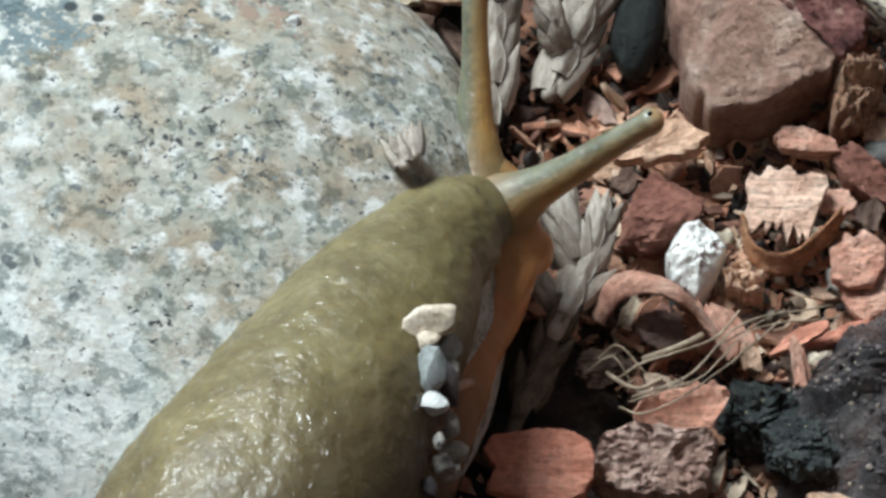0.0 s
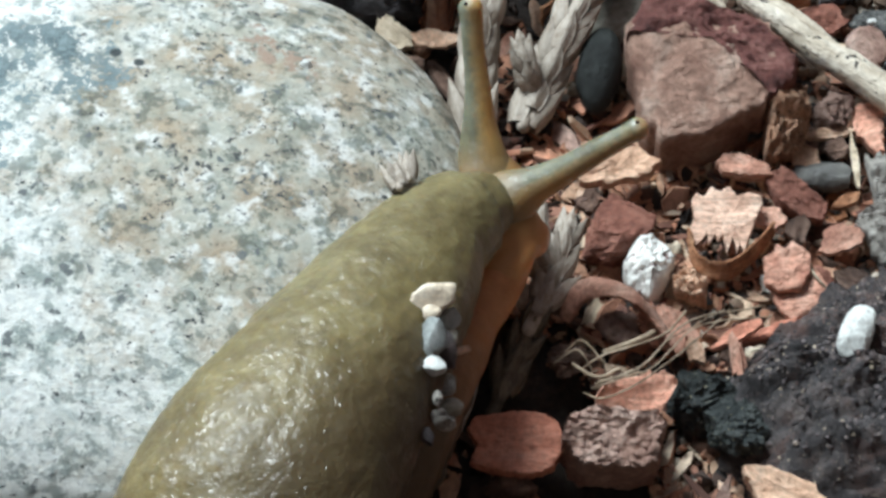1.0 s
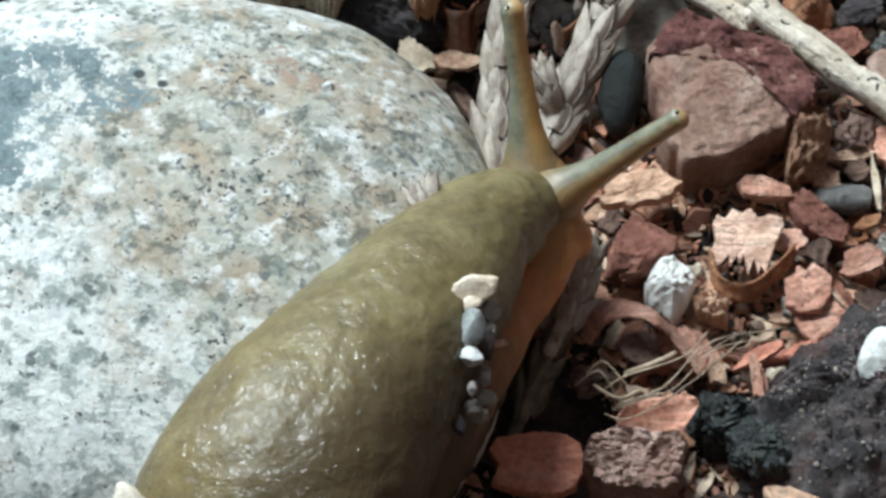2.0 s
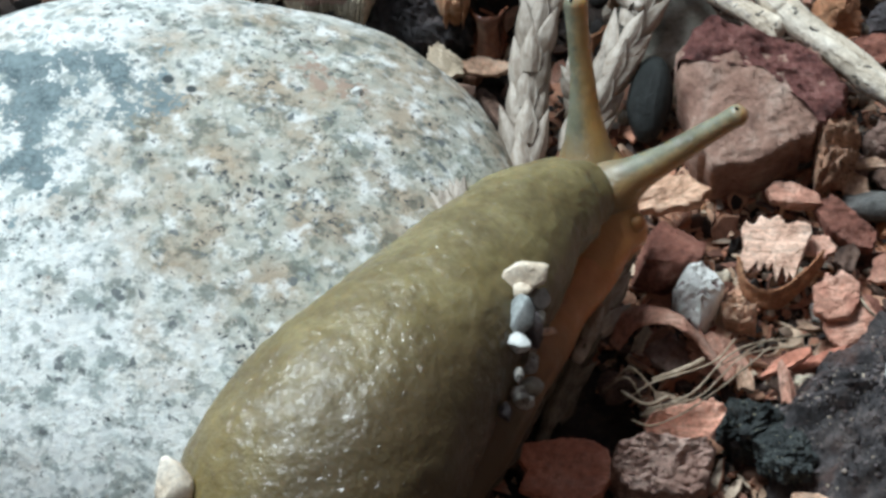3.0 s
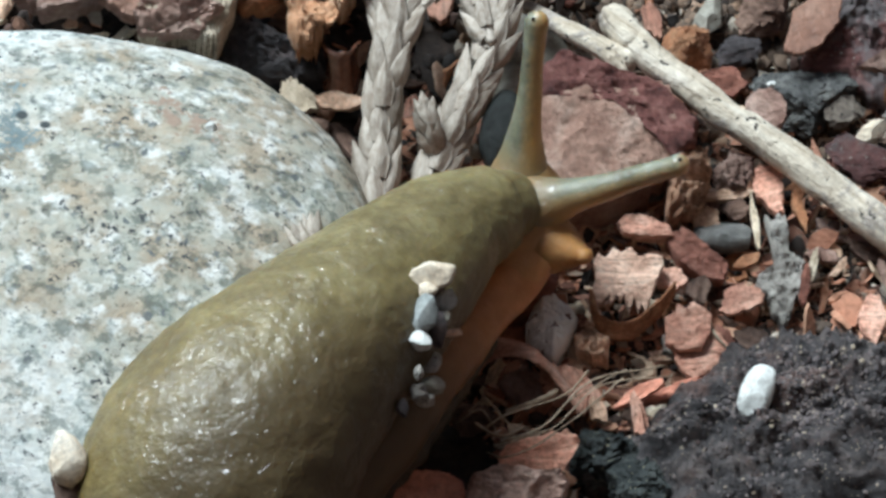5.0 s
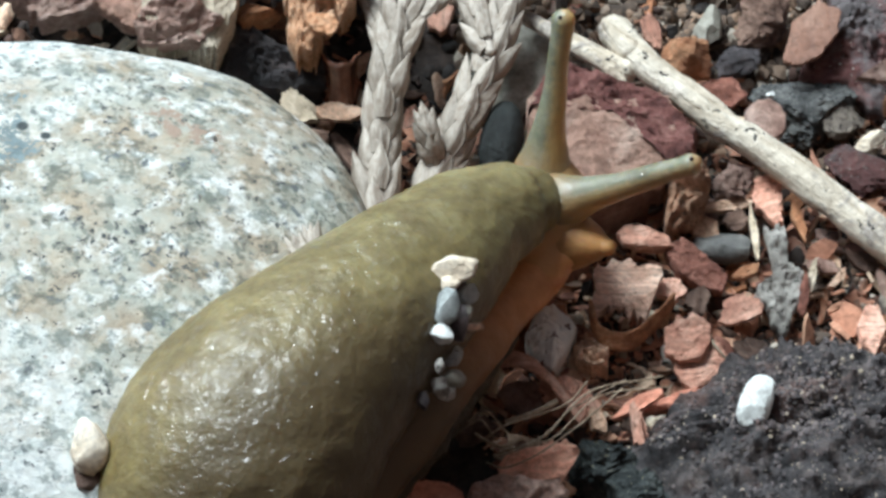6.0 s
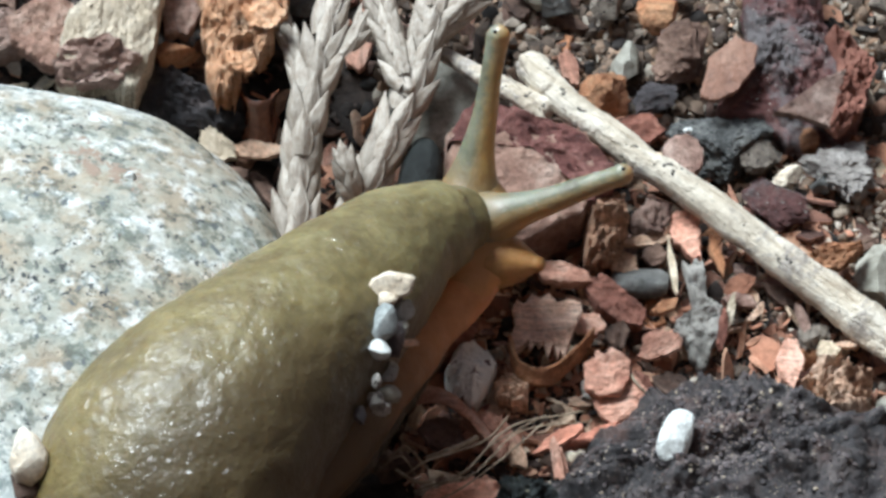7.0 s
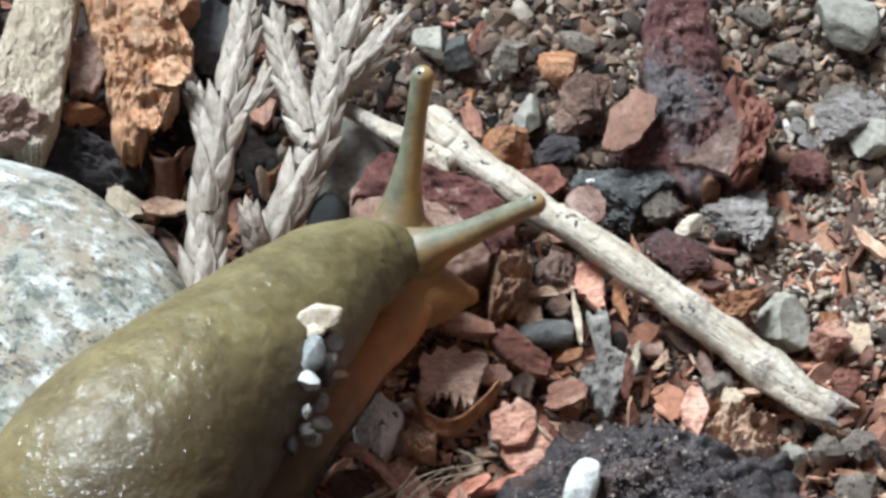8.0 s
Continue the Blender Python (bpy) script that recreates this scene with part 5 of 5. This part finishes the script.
chip("bark_chip", (2.00, -0.64, 0.25), (0.35, 0.21), (4, -17, 58), 0.11, M_GREYBARK, "grey fibrous bark scrap", "bark chip", 321, n=30, rings=5)
chip("bark_chip", (2.88, -0.02, 0.20), (0.38, 0.16), (14, 9, -31), 0.11, M_BROWN, "brown bark scrap under the stick", "bark chip", 322, n=30, rings=5)
chip("bark_chip", (3.82, 0.69, 0.15), (0.39, 0.19), (18, -1, 22), 0.11, M_BROWN, "small dark brown bark scrap", "bark chip", 323, n=30, rings=5)
chip("bark_chip", (2.44, -0.12, 0.25), (0.38, 0.16), (16, 12, -4), 0.11, M_MAUVE, "dull pink bark scrap", "bark chip", 324, n=30, rings=5)
lump("soil_clod", (3.19, -0.55, 0.20), (0.38, 0.38), (5, 3, -36), 0.27, M_SAND, "grey gritty soil clump", "clod", 340, level=4, rough=0.12, ripple=4)
lump("pebble", (4.43, 3.00, 0.20), (0.23, 0.23), (6, -1, 7), 0.15, M_PALECLOD, "pale perlite crumb on soil", "pebble", 341, level=4, rough=0.2, ripple=4)
lump("pebble", (4.54, 2.77, 0.20), (0.26, 0.25), (5, 2, -20), 0.17, M_PALECLOD, "pale perlite crumb on soil", "pebble", 342, level=4, rough=0.2, ripple=4)
lump("pebble", (4.55, 2.53, 0.20), (0.23, 0.26), (5, -2, 22), 0.18, M_PALECLOD, "pale perlite crumb on soil", "pebble", 343, level=4, rough=0.2, ripple=4)
lump("pebble", (4.36, 4.08, 0.20), (0.41, 0.26), (6, 0, -4), 0.17, M_SAND, "smooth tan pebble on soil", "pebble", 344, level=4, rough=0.08, ripple=4)
lump("pebble", (4.08, 4.66, 0.20), (0.45, 0.26), (5, 3, -30), 0.17, M_SAND, "smooth tan pebble on soil", "pebble", 345, level=4, rough=0.08, ripple=4)
lump("soil_clod", (4.96, 3.28, 0.25), (0.66, 0.45), (6, -1, 12), 0.29, M_SAND, "pale grey crumbly soil clod", "clod", 346, level=4, rough=0.12, ripple=4)
lump("pebble", (5.15, 4.45, 0.30), (0.79, 0.69), (6, 1, -14), 0.44, M_GREYROCK, "grey stone far in the soil", "pebble", 347, level=4, rough=0.05, ripple=4)
lump("pebble", (5.24, 2.81, 0.25), (0.54, 0.51), (5, -3, 28), 0.34, M_GREYROCK, "angular grey stone on soil", "pebble", 348, level=4, rough=0.05, ripple=4)
lump("soil_clod", (4.49, 2.38, 0.20), (0.52, 0.45), (6, -0, 2), 0.29, M_MAROON, "dark maroon crumb on soil", "clod", 349, level=4, rough=0.12, ripple=4)
lump("pebble", (0.58, 4.18, 0.20), (0.46, 0.45), (5, 2, -24), 0.29, M_SLATE, "dark grey pebble on soil", "pebble", 350, level=4, rough=0.05, ripple=4)
lump("pebble", (0.29, 4.31, 0.20), (0.40, 0.52), (5, -2, 18), 0.34, M_GREYROCK, "grey-brown pebble on soil", "pebble", 351, level=4, rough=0.05, ripple=4)
lump("pebble", (1.34, 3.24, 0.20), (0.32, 0.53), (6, 1, -8), 0.34, M_GREYROCK, "smooth grey pebble on soil", "pebble", 352, level=4, rough=0.05, ripple=4)
lump("pebble", (1.97, 4.31, 0.20), (0.47, 0.25), (5, 3, -34), 0.17, M_SAND, "tan pebble on soil", "pebble", 353, level=4, rough=0.08, ripple=4)
lump("soil_clod", (1.64, 2.74, 0.20), (0.52, 0.37), (6, -1, 8), 0.24, M_DARK, "dark crumbly clod of soil", "clod", 354, level=4, rough=0.15, ripple=4)
lump("soil_clod", (1.96, 3.31, 0.25), (0.59, 0.83), (5, 2, -19), 0.54, M_BROWN, "dark brown crumbly soil clod", "clod", 355, level=4, rough=0.15, ripple=4)
lump("soil_clod", (2.77, 1.90, 0.20), (0.53, 0.43), (5, -2, 23), 0.29, M_SAND, "grey crumbly clod of soil", "clod", 356, level=4, rough=0.15, ripple=4)
lump("pebble", (3.35, 2.11, 0.25), (0.23, 0.33), (6, 0, -3), 0.21, M_ORANGE, "small orange bark crumb", "pebble", 357, level=4, rough=0.08, ripple=4)
lump("soil_clod", (4.60, -2.00, 0.20), (0.49, 0.42), (6, -1, 13), 0.29, M_SAND, "grey crumbly clod of soil", "clod", 359, level=4, rough=0.12, ripple=4)
lump("pebble", (3.94, -1.54, 0.20), (0.32, 0.31), (6, 1, -13), 0.21, M_GREYROCK, "grey rounded soil crumb", "pebble", 360, level=4, rough=0.08, ripple=4)
lump("soil_clod", (4.29, -1.48, 0.20), (0.38, 0.37), (5, -3, 29), 0.26, M_SAND, "grey-brown crumbly soil clod", "clod", 361, level=4, rough=0.12, ripple=4)
lump("soil_clod", (4.67, -1.41, 0.20), (0.43, 0.43), (6, -0, 3), 0.29, M_SAND, "grey-brown crumbly soil clod", "clod", 362, level=4, rough=0.12, ripple=4)
lump("pebble", (3.43, 1.48, 0.20), (0.24, 0.20), (5, 2, -22), 0.29, M_SLATE, "dark angular stone on soil", "pebble", 363, level=4, rough=0.05, ripple=4)
lump("soil_clod", (-2.03, -3.71, 0.20), (0.53, 0.39), (5, -2, 20), 0.29, M_BROWN, "dark brown bark lump in shade", "clod", 364, level=4, rough=0.10, ripple=4)
lump("soil_clod", (-3.16, 1.62, 0.30), (0.44, 0.28), (6, 1, -5), 0.20, M_BROWN, "dark bark lump beside the cobble", "clod", 365, level=4, rough=0.10, ripple=4)


lump("soil_clod", (5.04, 3.08, 0.30), (0.87, 0.62), (6, 0, 10), 0.4, M_PALECLOD, "pale pinkish-grey crystalline clod", "clod", 366, level=5, rough=0.16, ripple=5)
chip("splinter", (4.86, 1.46, 0.40), (0.58, 0.12), (4, -8, 72), 0.08, M_BROWN, "brown wood splinter on gritty soil", "splinter", 367, n=30, rings=5)
chip("splinter", (5.08, 1.12, 0.40), (0.52, 0.14), (6, 8, -48), 0.08, M_TAN, "tan wood splinter on gritty soil", "splinter", 368, n=30, rings=5)


def strand(points, radius, label, seed):
    p = spline(points, 40)
    org = p.min(0)
    p = p - org + 0.02 * np.c_[wobble(p, 1.5, seed), wobble(p, 1.5, seed + 1), 0 * p[:, 0]]
    v, f = tube_mesh(np.c_[p, np.full(len(p), radius)], 6)
    return tagged(placed(shape("root_fibre", v, f, M_FIBRE), org, (0, 0, 0)), label, "root fibre", "dry root fibres")


strand([(-1.14, -2.72, 0.60), (-0.62, -2.67, 0.90), (-0.21, -2.24, 1.00), (0.60, -1.89, 0.80)], 0.010, "thin dry tan root fibre over the litter", 1)
strand([(-1.08, -2.67, 0.60), (-0.57, -2.73, 0.90), (-0.07, -2.27, 1.00), (0.69, -1.96, 0.70)], 0.008, "thin dry tan root fibre over the litter", 2)
strand([(-1.17, -2.79, 0.60), (-0.74, -2.74, 0.85), (-0.39, -2.42, 0.95), (0.21, -1.95, 0.80)], 0.008, "thin dry tan root fibre over the litter", 3)
strand([(-1.02, -2.27, 0.50), (-0.78, -2.23, 0.60), (-0.52, -2.09, 0.60)], 0.035, "thick dry brown root fibre", 4)
strand([(-1.37, -2.42, 0.50), (-1.11, -2.63, 0.60), (-0.88, -2.55, 0.60)], 0.022, "thick dry brown root fibre", 5)
strand([(1.10, -0.97, 0.40), (1.20, -1.33, 0.50), (1.38, -1.47, 0.40)], 0.016, "thin dry tan root fibre", 6)

strand([(-1.28, -2.49, 0.50), (-1.02, -2.42, 0.70), (-0.44, -2.22, 0.75), (-0.19, -1.83, 0.60)], 0.012, "thin dry brown root fibre over the litter", 7)
strand([(-1.25, -2.71, 0.40), (-1.00, -2.91, 0.65), (-0.39, -2.60, 0.80), (0.18, -2.05, 0.80)], 0.010, "thin dry tan root fibre over the litter", 8)
strand([(-1.43, -2.26, 0.50), (-1.26, -2.26, 0.70), (-1.02, -2.48, 0.60)], 0.012, "curled dry brown root fibre", 9)
strand([(-1.55, -2.42, 0.50), (-1.32, -2.37, 0.70), (-1.17, -2.55, 0.60)], 0.010, "curled dry brown root fibre", 10)

# ---- loose fragments and soil crumbs ----
def blocked(x, y):
    """Where the cobble stands, and the bare dark hollow beside it."""
    if (x + 0.55 * (y + 2.6) + 1.75) ** 2 / 0.5 + (y + 2.9) ** 2 / 3.2 < 1:
        return True
    return ((x + 6.16) / 4.0) ** 2 + ((y + 1.02) / 3.4) ** 2 < 1


def scatter():
    rng = np.random.default_rng(21)
    kinds = []
    for k, (mt, word) in enumerate(((M_PINK, "salmon-pink"), (M_TAN, "pale tan"), (M_ORANGE, "orange"), (M_RED, "red-brown"), (M_BROWN, "dark brown"), (M_MAUVE, "mauve"), (M_GREYWOOD, "grey"), (M_BROWN, "dark brown"))):
        for j in range(3):
            L, W, T = ((0.6, 0.34, 0.07), (0.75, 0.2, 0.07), (0.45, 0.36, 0.1))[j]
            v, f = slab_mesh((L, W, T), 200 + 5 * k + j, n=18, rings=4, rag=0.16)
            ob = shape("bark_fragment", v, f, mt, crisp=38)
            kinds.append((ob.data, word))
            bpy.data.objects.remove(ob)
    made = 0
    while made < 300:
        x, y = rng.uniform(-7.5, 5.5), rng.uniform(-4.5, 6.5)
        fine = x > 1.0 and y > 2.0
        if blocked(x, y) or (fine and rng.random() < 0.55):
            continue
        me, word = kinds[rng.integers(len(kinds))]
        s = rng.uniform(0.5, 1.05) * (0.6 if fine else 1.0)
        ob = new("bark_fragment", me)
        ob.matrix_basis = pose(x * CM, y * CM, (soil_height(x, y) + 0.09) * CM, rng.normal() * 22, rng.normal() * 22, rng.uniform(0, 360)) @ Matrix.Scale(s, 4)
        tagged(ob, f"small {word} bark fragment lying on soil", "bark chip", "bark litter")
        made += 1


scatter()


def crumbs(name, count, lo, hi, material, label, seed, area, lift):
    """Uncounted soil crumbs in one mesh."""
    rng = np.random.default_rng(seed)
    v0, f0 = ico(1)
    f0 = np.array(f0)
    vs, fs, n = [], [], 0
    while n < count:
        x, y = rng.uniform(area[0], area[1]), rng.uniform(area[2], area[3])
        if blocked(x, y):
            continue
        r = lo + (hi - lo) * rng.random() ** 2.5
        w = v0 * rng.uniform(0.55, 1.35, 3) * (1 + 0.16 * rng.normal(size=(len(v0), 1)))
        for _ in range(1):
            d = rng.normal(size=3)
            d /= np.linalg.norm(d)
            w = w - np.maximum(w @ d - rng.uniform(0.3, 0.7), 0)[:, None] * d
        q = np.array(Euler(rng.uniform(0, 6.28, 3).tolist()).to_matrix())
        vs.append(w @ q.T * r + (x, y, soil_height(x, y) + lift * r))
        fs.append(f0 + n * len(v0))
        n += 1
    ob = shape(name, np.vstack(vs), np.vstack(fs).tolist(), material, crisp=55)
    return tagged(ob, label, "soil", kind="stuff")


def shavings(name, count, material, label, seed, area, lo, hi):
    """Small splinters and flakes of bark, too many to count, in one mesh."""
    rng = np.random.default_rng(seed)
    forms = [slab_mesh(((1.0, 0.5, 0.10), (1.0, 0.26, 0.09), (0.8, 0.7, 0.12), (1.0, 0.16, 0.09))[k % 4], 400 + k, n=12, rings=3, rag=0.2, corners=5) for k in range(12)]
    vs, fs, base, n = [], [], 0, 0
    while n < count:
        x, y = rng.uniform(area[0], area[1]), rng.uniform(area[2], area[3])
        if blocked(x, y):
            continue
        v, f = forms[rng.integers(len(forms))]
        r = lo + (hi - lo) * rng.random() ** 2
        q = np.array(Euler((rng.normal() * 0.5, rng.normal() * 0.5, rng.uniform(0, 6.28))).to_matrix())
        vs.append(v * r @ q.T + (x, y, soil_height(x, y) + 0.05 + 0.22 * rng.random() * r))
        fs += [[i + base for i in face] for face in f]
        base += len(v)
        n += 1
    return tagged(shape(name, np.vstack(vs), fs, material, crisp=40), label, "bark litter", kind="stuff")


def crumb_material(name, stops, rough=0.8):
    m, nt, bsdf = fresh(name, rough)
    geo = nt.nodes.new("ShaderNodeNewGeometry")
    col = ramp(nt, geo.outputs["Random Per Island"], stops)
    co = coords(nt, vary=False)
    fine = noise_of(nt, co, 14, 5, 0.7)
    col = mixed(nt, 0.7, col, ramp(nt, fine, [(0.3, (0.5, 0.5, 0.5)), (0.65, (1.15, 1.15, 1.15))]), "MULTIPLY")
    nt.links.new(col, bsdf.inputs["Base Color"])
    bumped(nt, bsdf, fine, 0.8, 0.4)
    return m


def clod_dust(clod, count, lo, hi, material, label, seed):
    """Grit caught on the upper side of the big clod."""
    rng = np.random.default_rng(seed)
    v0, f0 = ico(1)
    f0 = np.array(f0)
    me, m = clod.data, np.array(clod.matrix_basis)
    co = np.array([x.co[:] for x in me.vertices])
    tops = [p for p in me.polygons if p.normal.z > 0.25 and p.center.z > 0]
    vs, fs = [], []
    for n in range(count):
        p = tops[rng.integers(len(tops))]
        w = rng.dirichlet(np.ones(len(p.vertices)))
        at = (m[:3, :3] @ (w @ co[list(p.vertices)]) + m[:3, 3]) / CM
        r = lo + (hi - lo) * rng.random() ** 3
        vs.append(v0 * rng.uniform(0.5, 1.4, 3) * r + at)
        fs.append(f0 + n * len(v0))
    return tagged(shape(name="clod_grit", verts=np.vstack(vs), faces=np.vstack(fs).tolist(), material=material, smooth=False), label, "soil", kind="stuff")


M_CRUMB = crumb_material("crumbs", [(0.0, (0.03, 0.021, 0.015)), (0.3, (0.095, 0.064, 0.043)), (0.55, (0.18, 0.122, 0.082)), (0.75, (0.29, 0.18, 0.11)), (0.88, (0.33, 0.28, 0.225)), (1.0, (0.48, 0.42, 0.34))])
M_CRUMB_DARK = crumb_material("dark_crumbs", [(0.0, (0.012, 0.01, 0.009)), (0.5, (0.04, 0.028, 0.022)), (0.85, (0.10, 0.055, 0.04)), (1.0, (0.3, 0.16, 0.1))])
M_SHAVE = crumb_material("shavings", [(0.0, (0.05, 0.025, 0.018)), (0.18, (0.14, 0.06, 0.04)), (0.34, (0.33, 0.165, 0.105)), (0.54, (0.48, 0.22, 0.13)), (0.8, (0.56, 0.33, 0.21)), (0.92, (0.66, 0.50, 0.35)), (1.0, (0.34, 0.30, 0.26))])
shavings("bark_splinters", 3000, M_SHAVE, "fine brown and tan bark splinters", 18, (-2.2, 5.5, -4.5, 2.6), 0.07, 0.24)
crumbs("soil_crumbs", 9000, 0.02, 0.075, M_CRUMB, "fine grey-brown soil among bark litter", 13, (-2.4, 6.0, -4.8, 2.0), 0.6)
shavings("bark_shavings", 2600, M_SHAVE, "reddish bark shavings and splinters", 8, (-2.2, 5.5, -4.5, 2.4), 0.16, 0.6)
shavings("bark_shavings", 320, M_SHAVE, "reddish bark shavings and splinters", 9, (-8.0, 6.5, 1.0, 7.0), 0.12, 0.45)
crumbs("soil_crumbs", 24000, 0.018, 0.13, M_CRUMB, "grey-brown soil crumbs and fine gravel", 3, (-1.5, 7.5, 1.2, 8.0), 0.4)
crumbs("soil_crumbs", 6000, 0.04, 0.16, M_CRUMB_DARK, "dark soil crumbs among bark litter", 4, (-8.5, 6.5, -6.0, 7.0), 0.35)

M_CRUMB_PALE = crumb_material("pale_crumbs", [(0.0, (0.16, 0.125, 0.095)), (0.4, (0.32, 0.26, 0.20)), (0.75, (0.46, 0.375, 0.285)), (0.94, (0.52, 0.45, 0.37)), (1.0, (0.64, 0.60, 0.54))])
crumbs("soil_crumbs", 5200, 0.014, 0.065, M_CRUMB_PALE, "pale grey-tan gritty soil", 23, (3.6, 6.4, -0.2, 2.2), 2.2)
crumbs("soil_crumbs", 350, 0.03, 0.13, M_CRUMB_PALE, "pale grey gravel grains on soil", 24, (3.9, 7.0, 2.0, 5.5), 0.9)
crumbs("soil_crumbs", 260, 0.03, 0.10, M_CRUMB, "brown soil crumbs among bark litter", 25, (0.2, 4.6, -2.0, 0.6), 1.6)
shavings("bark_splinters", 260, M_SHAVE, "tan bark splinters on gritty soil", 28, (3.9, 5.6, 0.6, 2.2), 0.10, 0.30)
crumbs("soil_crumbs", 9000, 0.010, 0.035, M_CRUMB, "fine brown soil between the gravel", 26, (-0.4, 6.0, 1.4, 5.2), 2.6)
M_GRIT = crumb_material("clod_grit", [(0.0, (0.05, 0.043, 0.045)), (0.45, (0.13, 0.108, 0.11)), (0.80, (0.19, 0.155, 0.145)), (0.95, (0.28, 0.23, 0.185)), (1.0, (0.48, 0.40, 0.29))])
clod_dust(big_clod, 5000, 0.007, 0.028, M_GRIT, "fine dark and pale grit on the clod", 6)

clod_dust(big_clod, 300, 0.015, 0.05, M_CLOD, "dark crumbs caked on the clod", 7)


# ---- what moves ----
def motions():
    walk(slug, [
        (0, pose(-0.03435, -0.02952, 0.01675, 0.09, 0.93, 12.89)),
        (0.5, pose(-0.03355, -0.02801, 0.01688, 0.56, 0.43, 11.35)),
        (1, pose(-0.03275, -0.02650, 0.01702, 1.06, -0.06, 9.81)),
        (2.5, pose(-0.02994, -0.02138, 0.01730, 0.92, 3.14, 5.28)),
        (3.5, pose(-0.02716, -0.01977, 0.01743, 0.56, 0.85, 3.59)),
        (4.5, pose(-0.02391, -0.01686, 0.01609, -0.02, 0.01, 0.01)),
        (5.8, pose(-0.01993, -0.01413, 0.01613, -0.44, -0.11, -2.38)),
        (6.5, pose(-0.01952, -0.01261, 0.01675, -0.40, 2.18, -1.30)),
        (7, pose(-0.01866, -0.01130, 0.01656, -0.52, 2.88, -1.81)),
        (7.5, pose(-0.01739, -0.01000, 0.01632, -1.01, 2.14, -1.85)),
        (8, pose(-0.01611, -0.00870, 0.01608, -1.50, 1.40, -1.89)),
    ])
    walk(stalk_a, [
        (0, pose(0.01280, 0.01600, -0.00100, -52.1, 0.3, -12.7)),
        (1, pose(0.01280, 0.01600, -0.00100, -42.5, -2.7, -6.4)),
        (2.5, pose(0.01280, 0.01600, -0.00100, -38.8, -7.3, -0.4)),
        (3.5, pose(0.01280, 0.01600, -0.00100, -34.9, -1.1, -1.4)),
        (4.5, pose(0.01280, 0.01600, -0.00100, -31.7, 4.0, -2.5)),
        (5.8, pose(0.01280, 0.01600, -0.00100, -30.2, 4.3, -0.7)),
        (6.5, pose(0.01280, 0.01600, -0.00100, -32.4, 7.4, -5.8)),
        (7, pose(0.01280, 0.01600, -0.00100, -36.7, 3.8, -5.3)),
        (8, pose(0.01280, 0.01600, -0.00100, -32.6, 4.3, -5.6)),
    ])
    walk(stalk_b, [
        (0, pose(0.01310, 0.01240, -0.00150, -47.8, 17.9, -78.7)),
        (1, pose(0.01310, 0.01240, -0.00150, -51.3, 18.9, -75.9)),
        (2.5, pose(0.01310, 0.01240, -0.00150, -46.4, 15.1, -67.2)),
        (3.5, pose(0.01310, 0.01240, -0.00150, -53.0, 22.2, -71.0)),
        (4.5, pose(0.01310, 0.01240, -0.00150, -59.7, 28.1, -73.5)),
        (5.8, pose(0.01310, 0.01240, -0.00150, -47.7, 27.2, -75.6)),
        (6.5, pose(0.01310, 0.01240, -0.00150, -54.0, 28.3, -73.4)),
        (7, pose(0.01310, 0.01240, -0.00150, -49.8, 26.1, -70.7)),
        (8, pose(0.01310, 0.01240, -0.00150, -42.7, 24.5, -71.8)),
    ])
    walk(feeler, [
        (0, pose(0.01358, 0.01170, -0.00833, 18.1, 24.2, -4.5)),
        (1, pose(0.01265, 0.01144, -0.00792, 17.0, 34.9, 0.4)),
        (2.5, pose(0.01342, 0.01005, -0.00689, -2.6, 34.3, -5.9)),
        (3.5, pose(0.01469, 0.01037, -0.00460, 38.9, 39.0, 24.5)),
        (4.5, pose(0.01540, 0.01000, -0.00400, 76.8, 18.6, 53.6)),
        (5.8, pose(0.01540, 0.01000, -0.00400, 57.8, 30.8, 41.5)),
        (6.5, pose(0.01540, 0.01000, -0.00400, 87.1, 2.0, 87.1)),
        (7, pose(0.01540, 0.01000, -0.00400, 65.9, 34.1, 56.5)),
        (8, pose(0.01540, 0.01000, -0.00400, 87.9, -27.0, 87.7)),
    ])


motions()
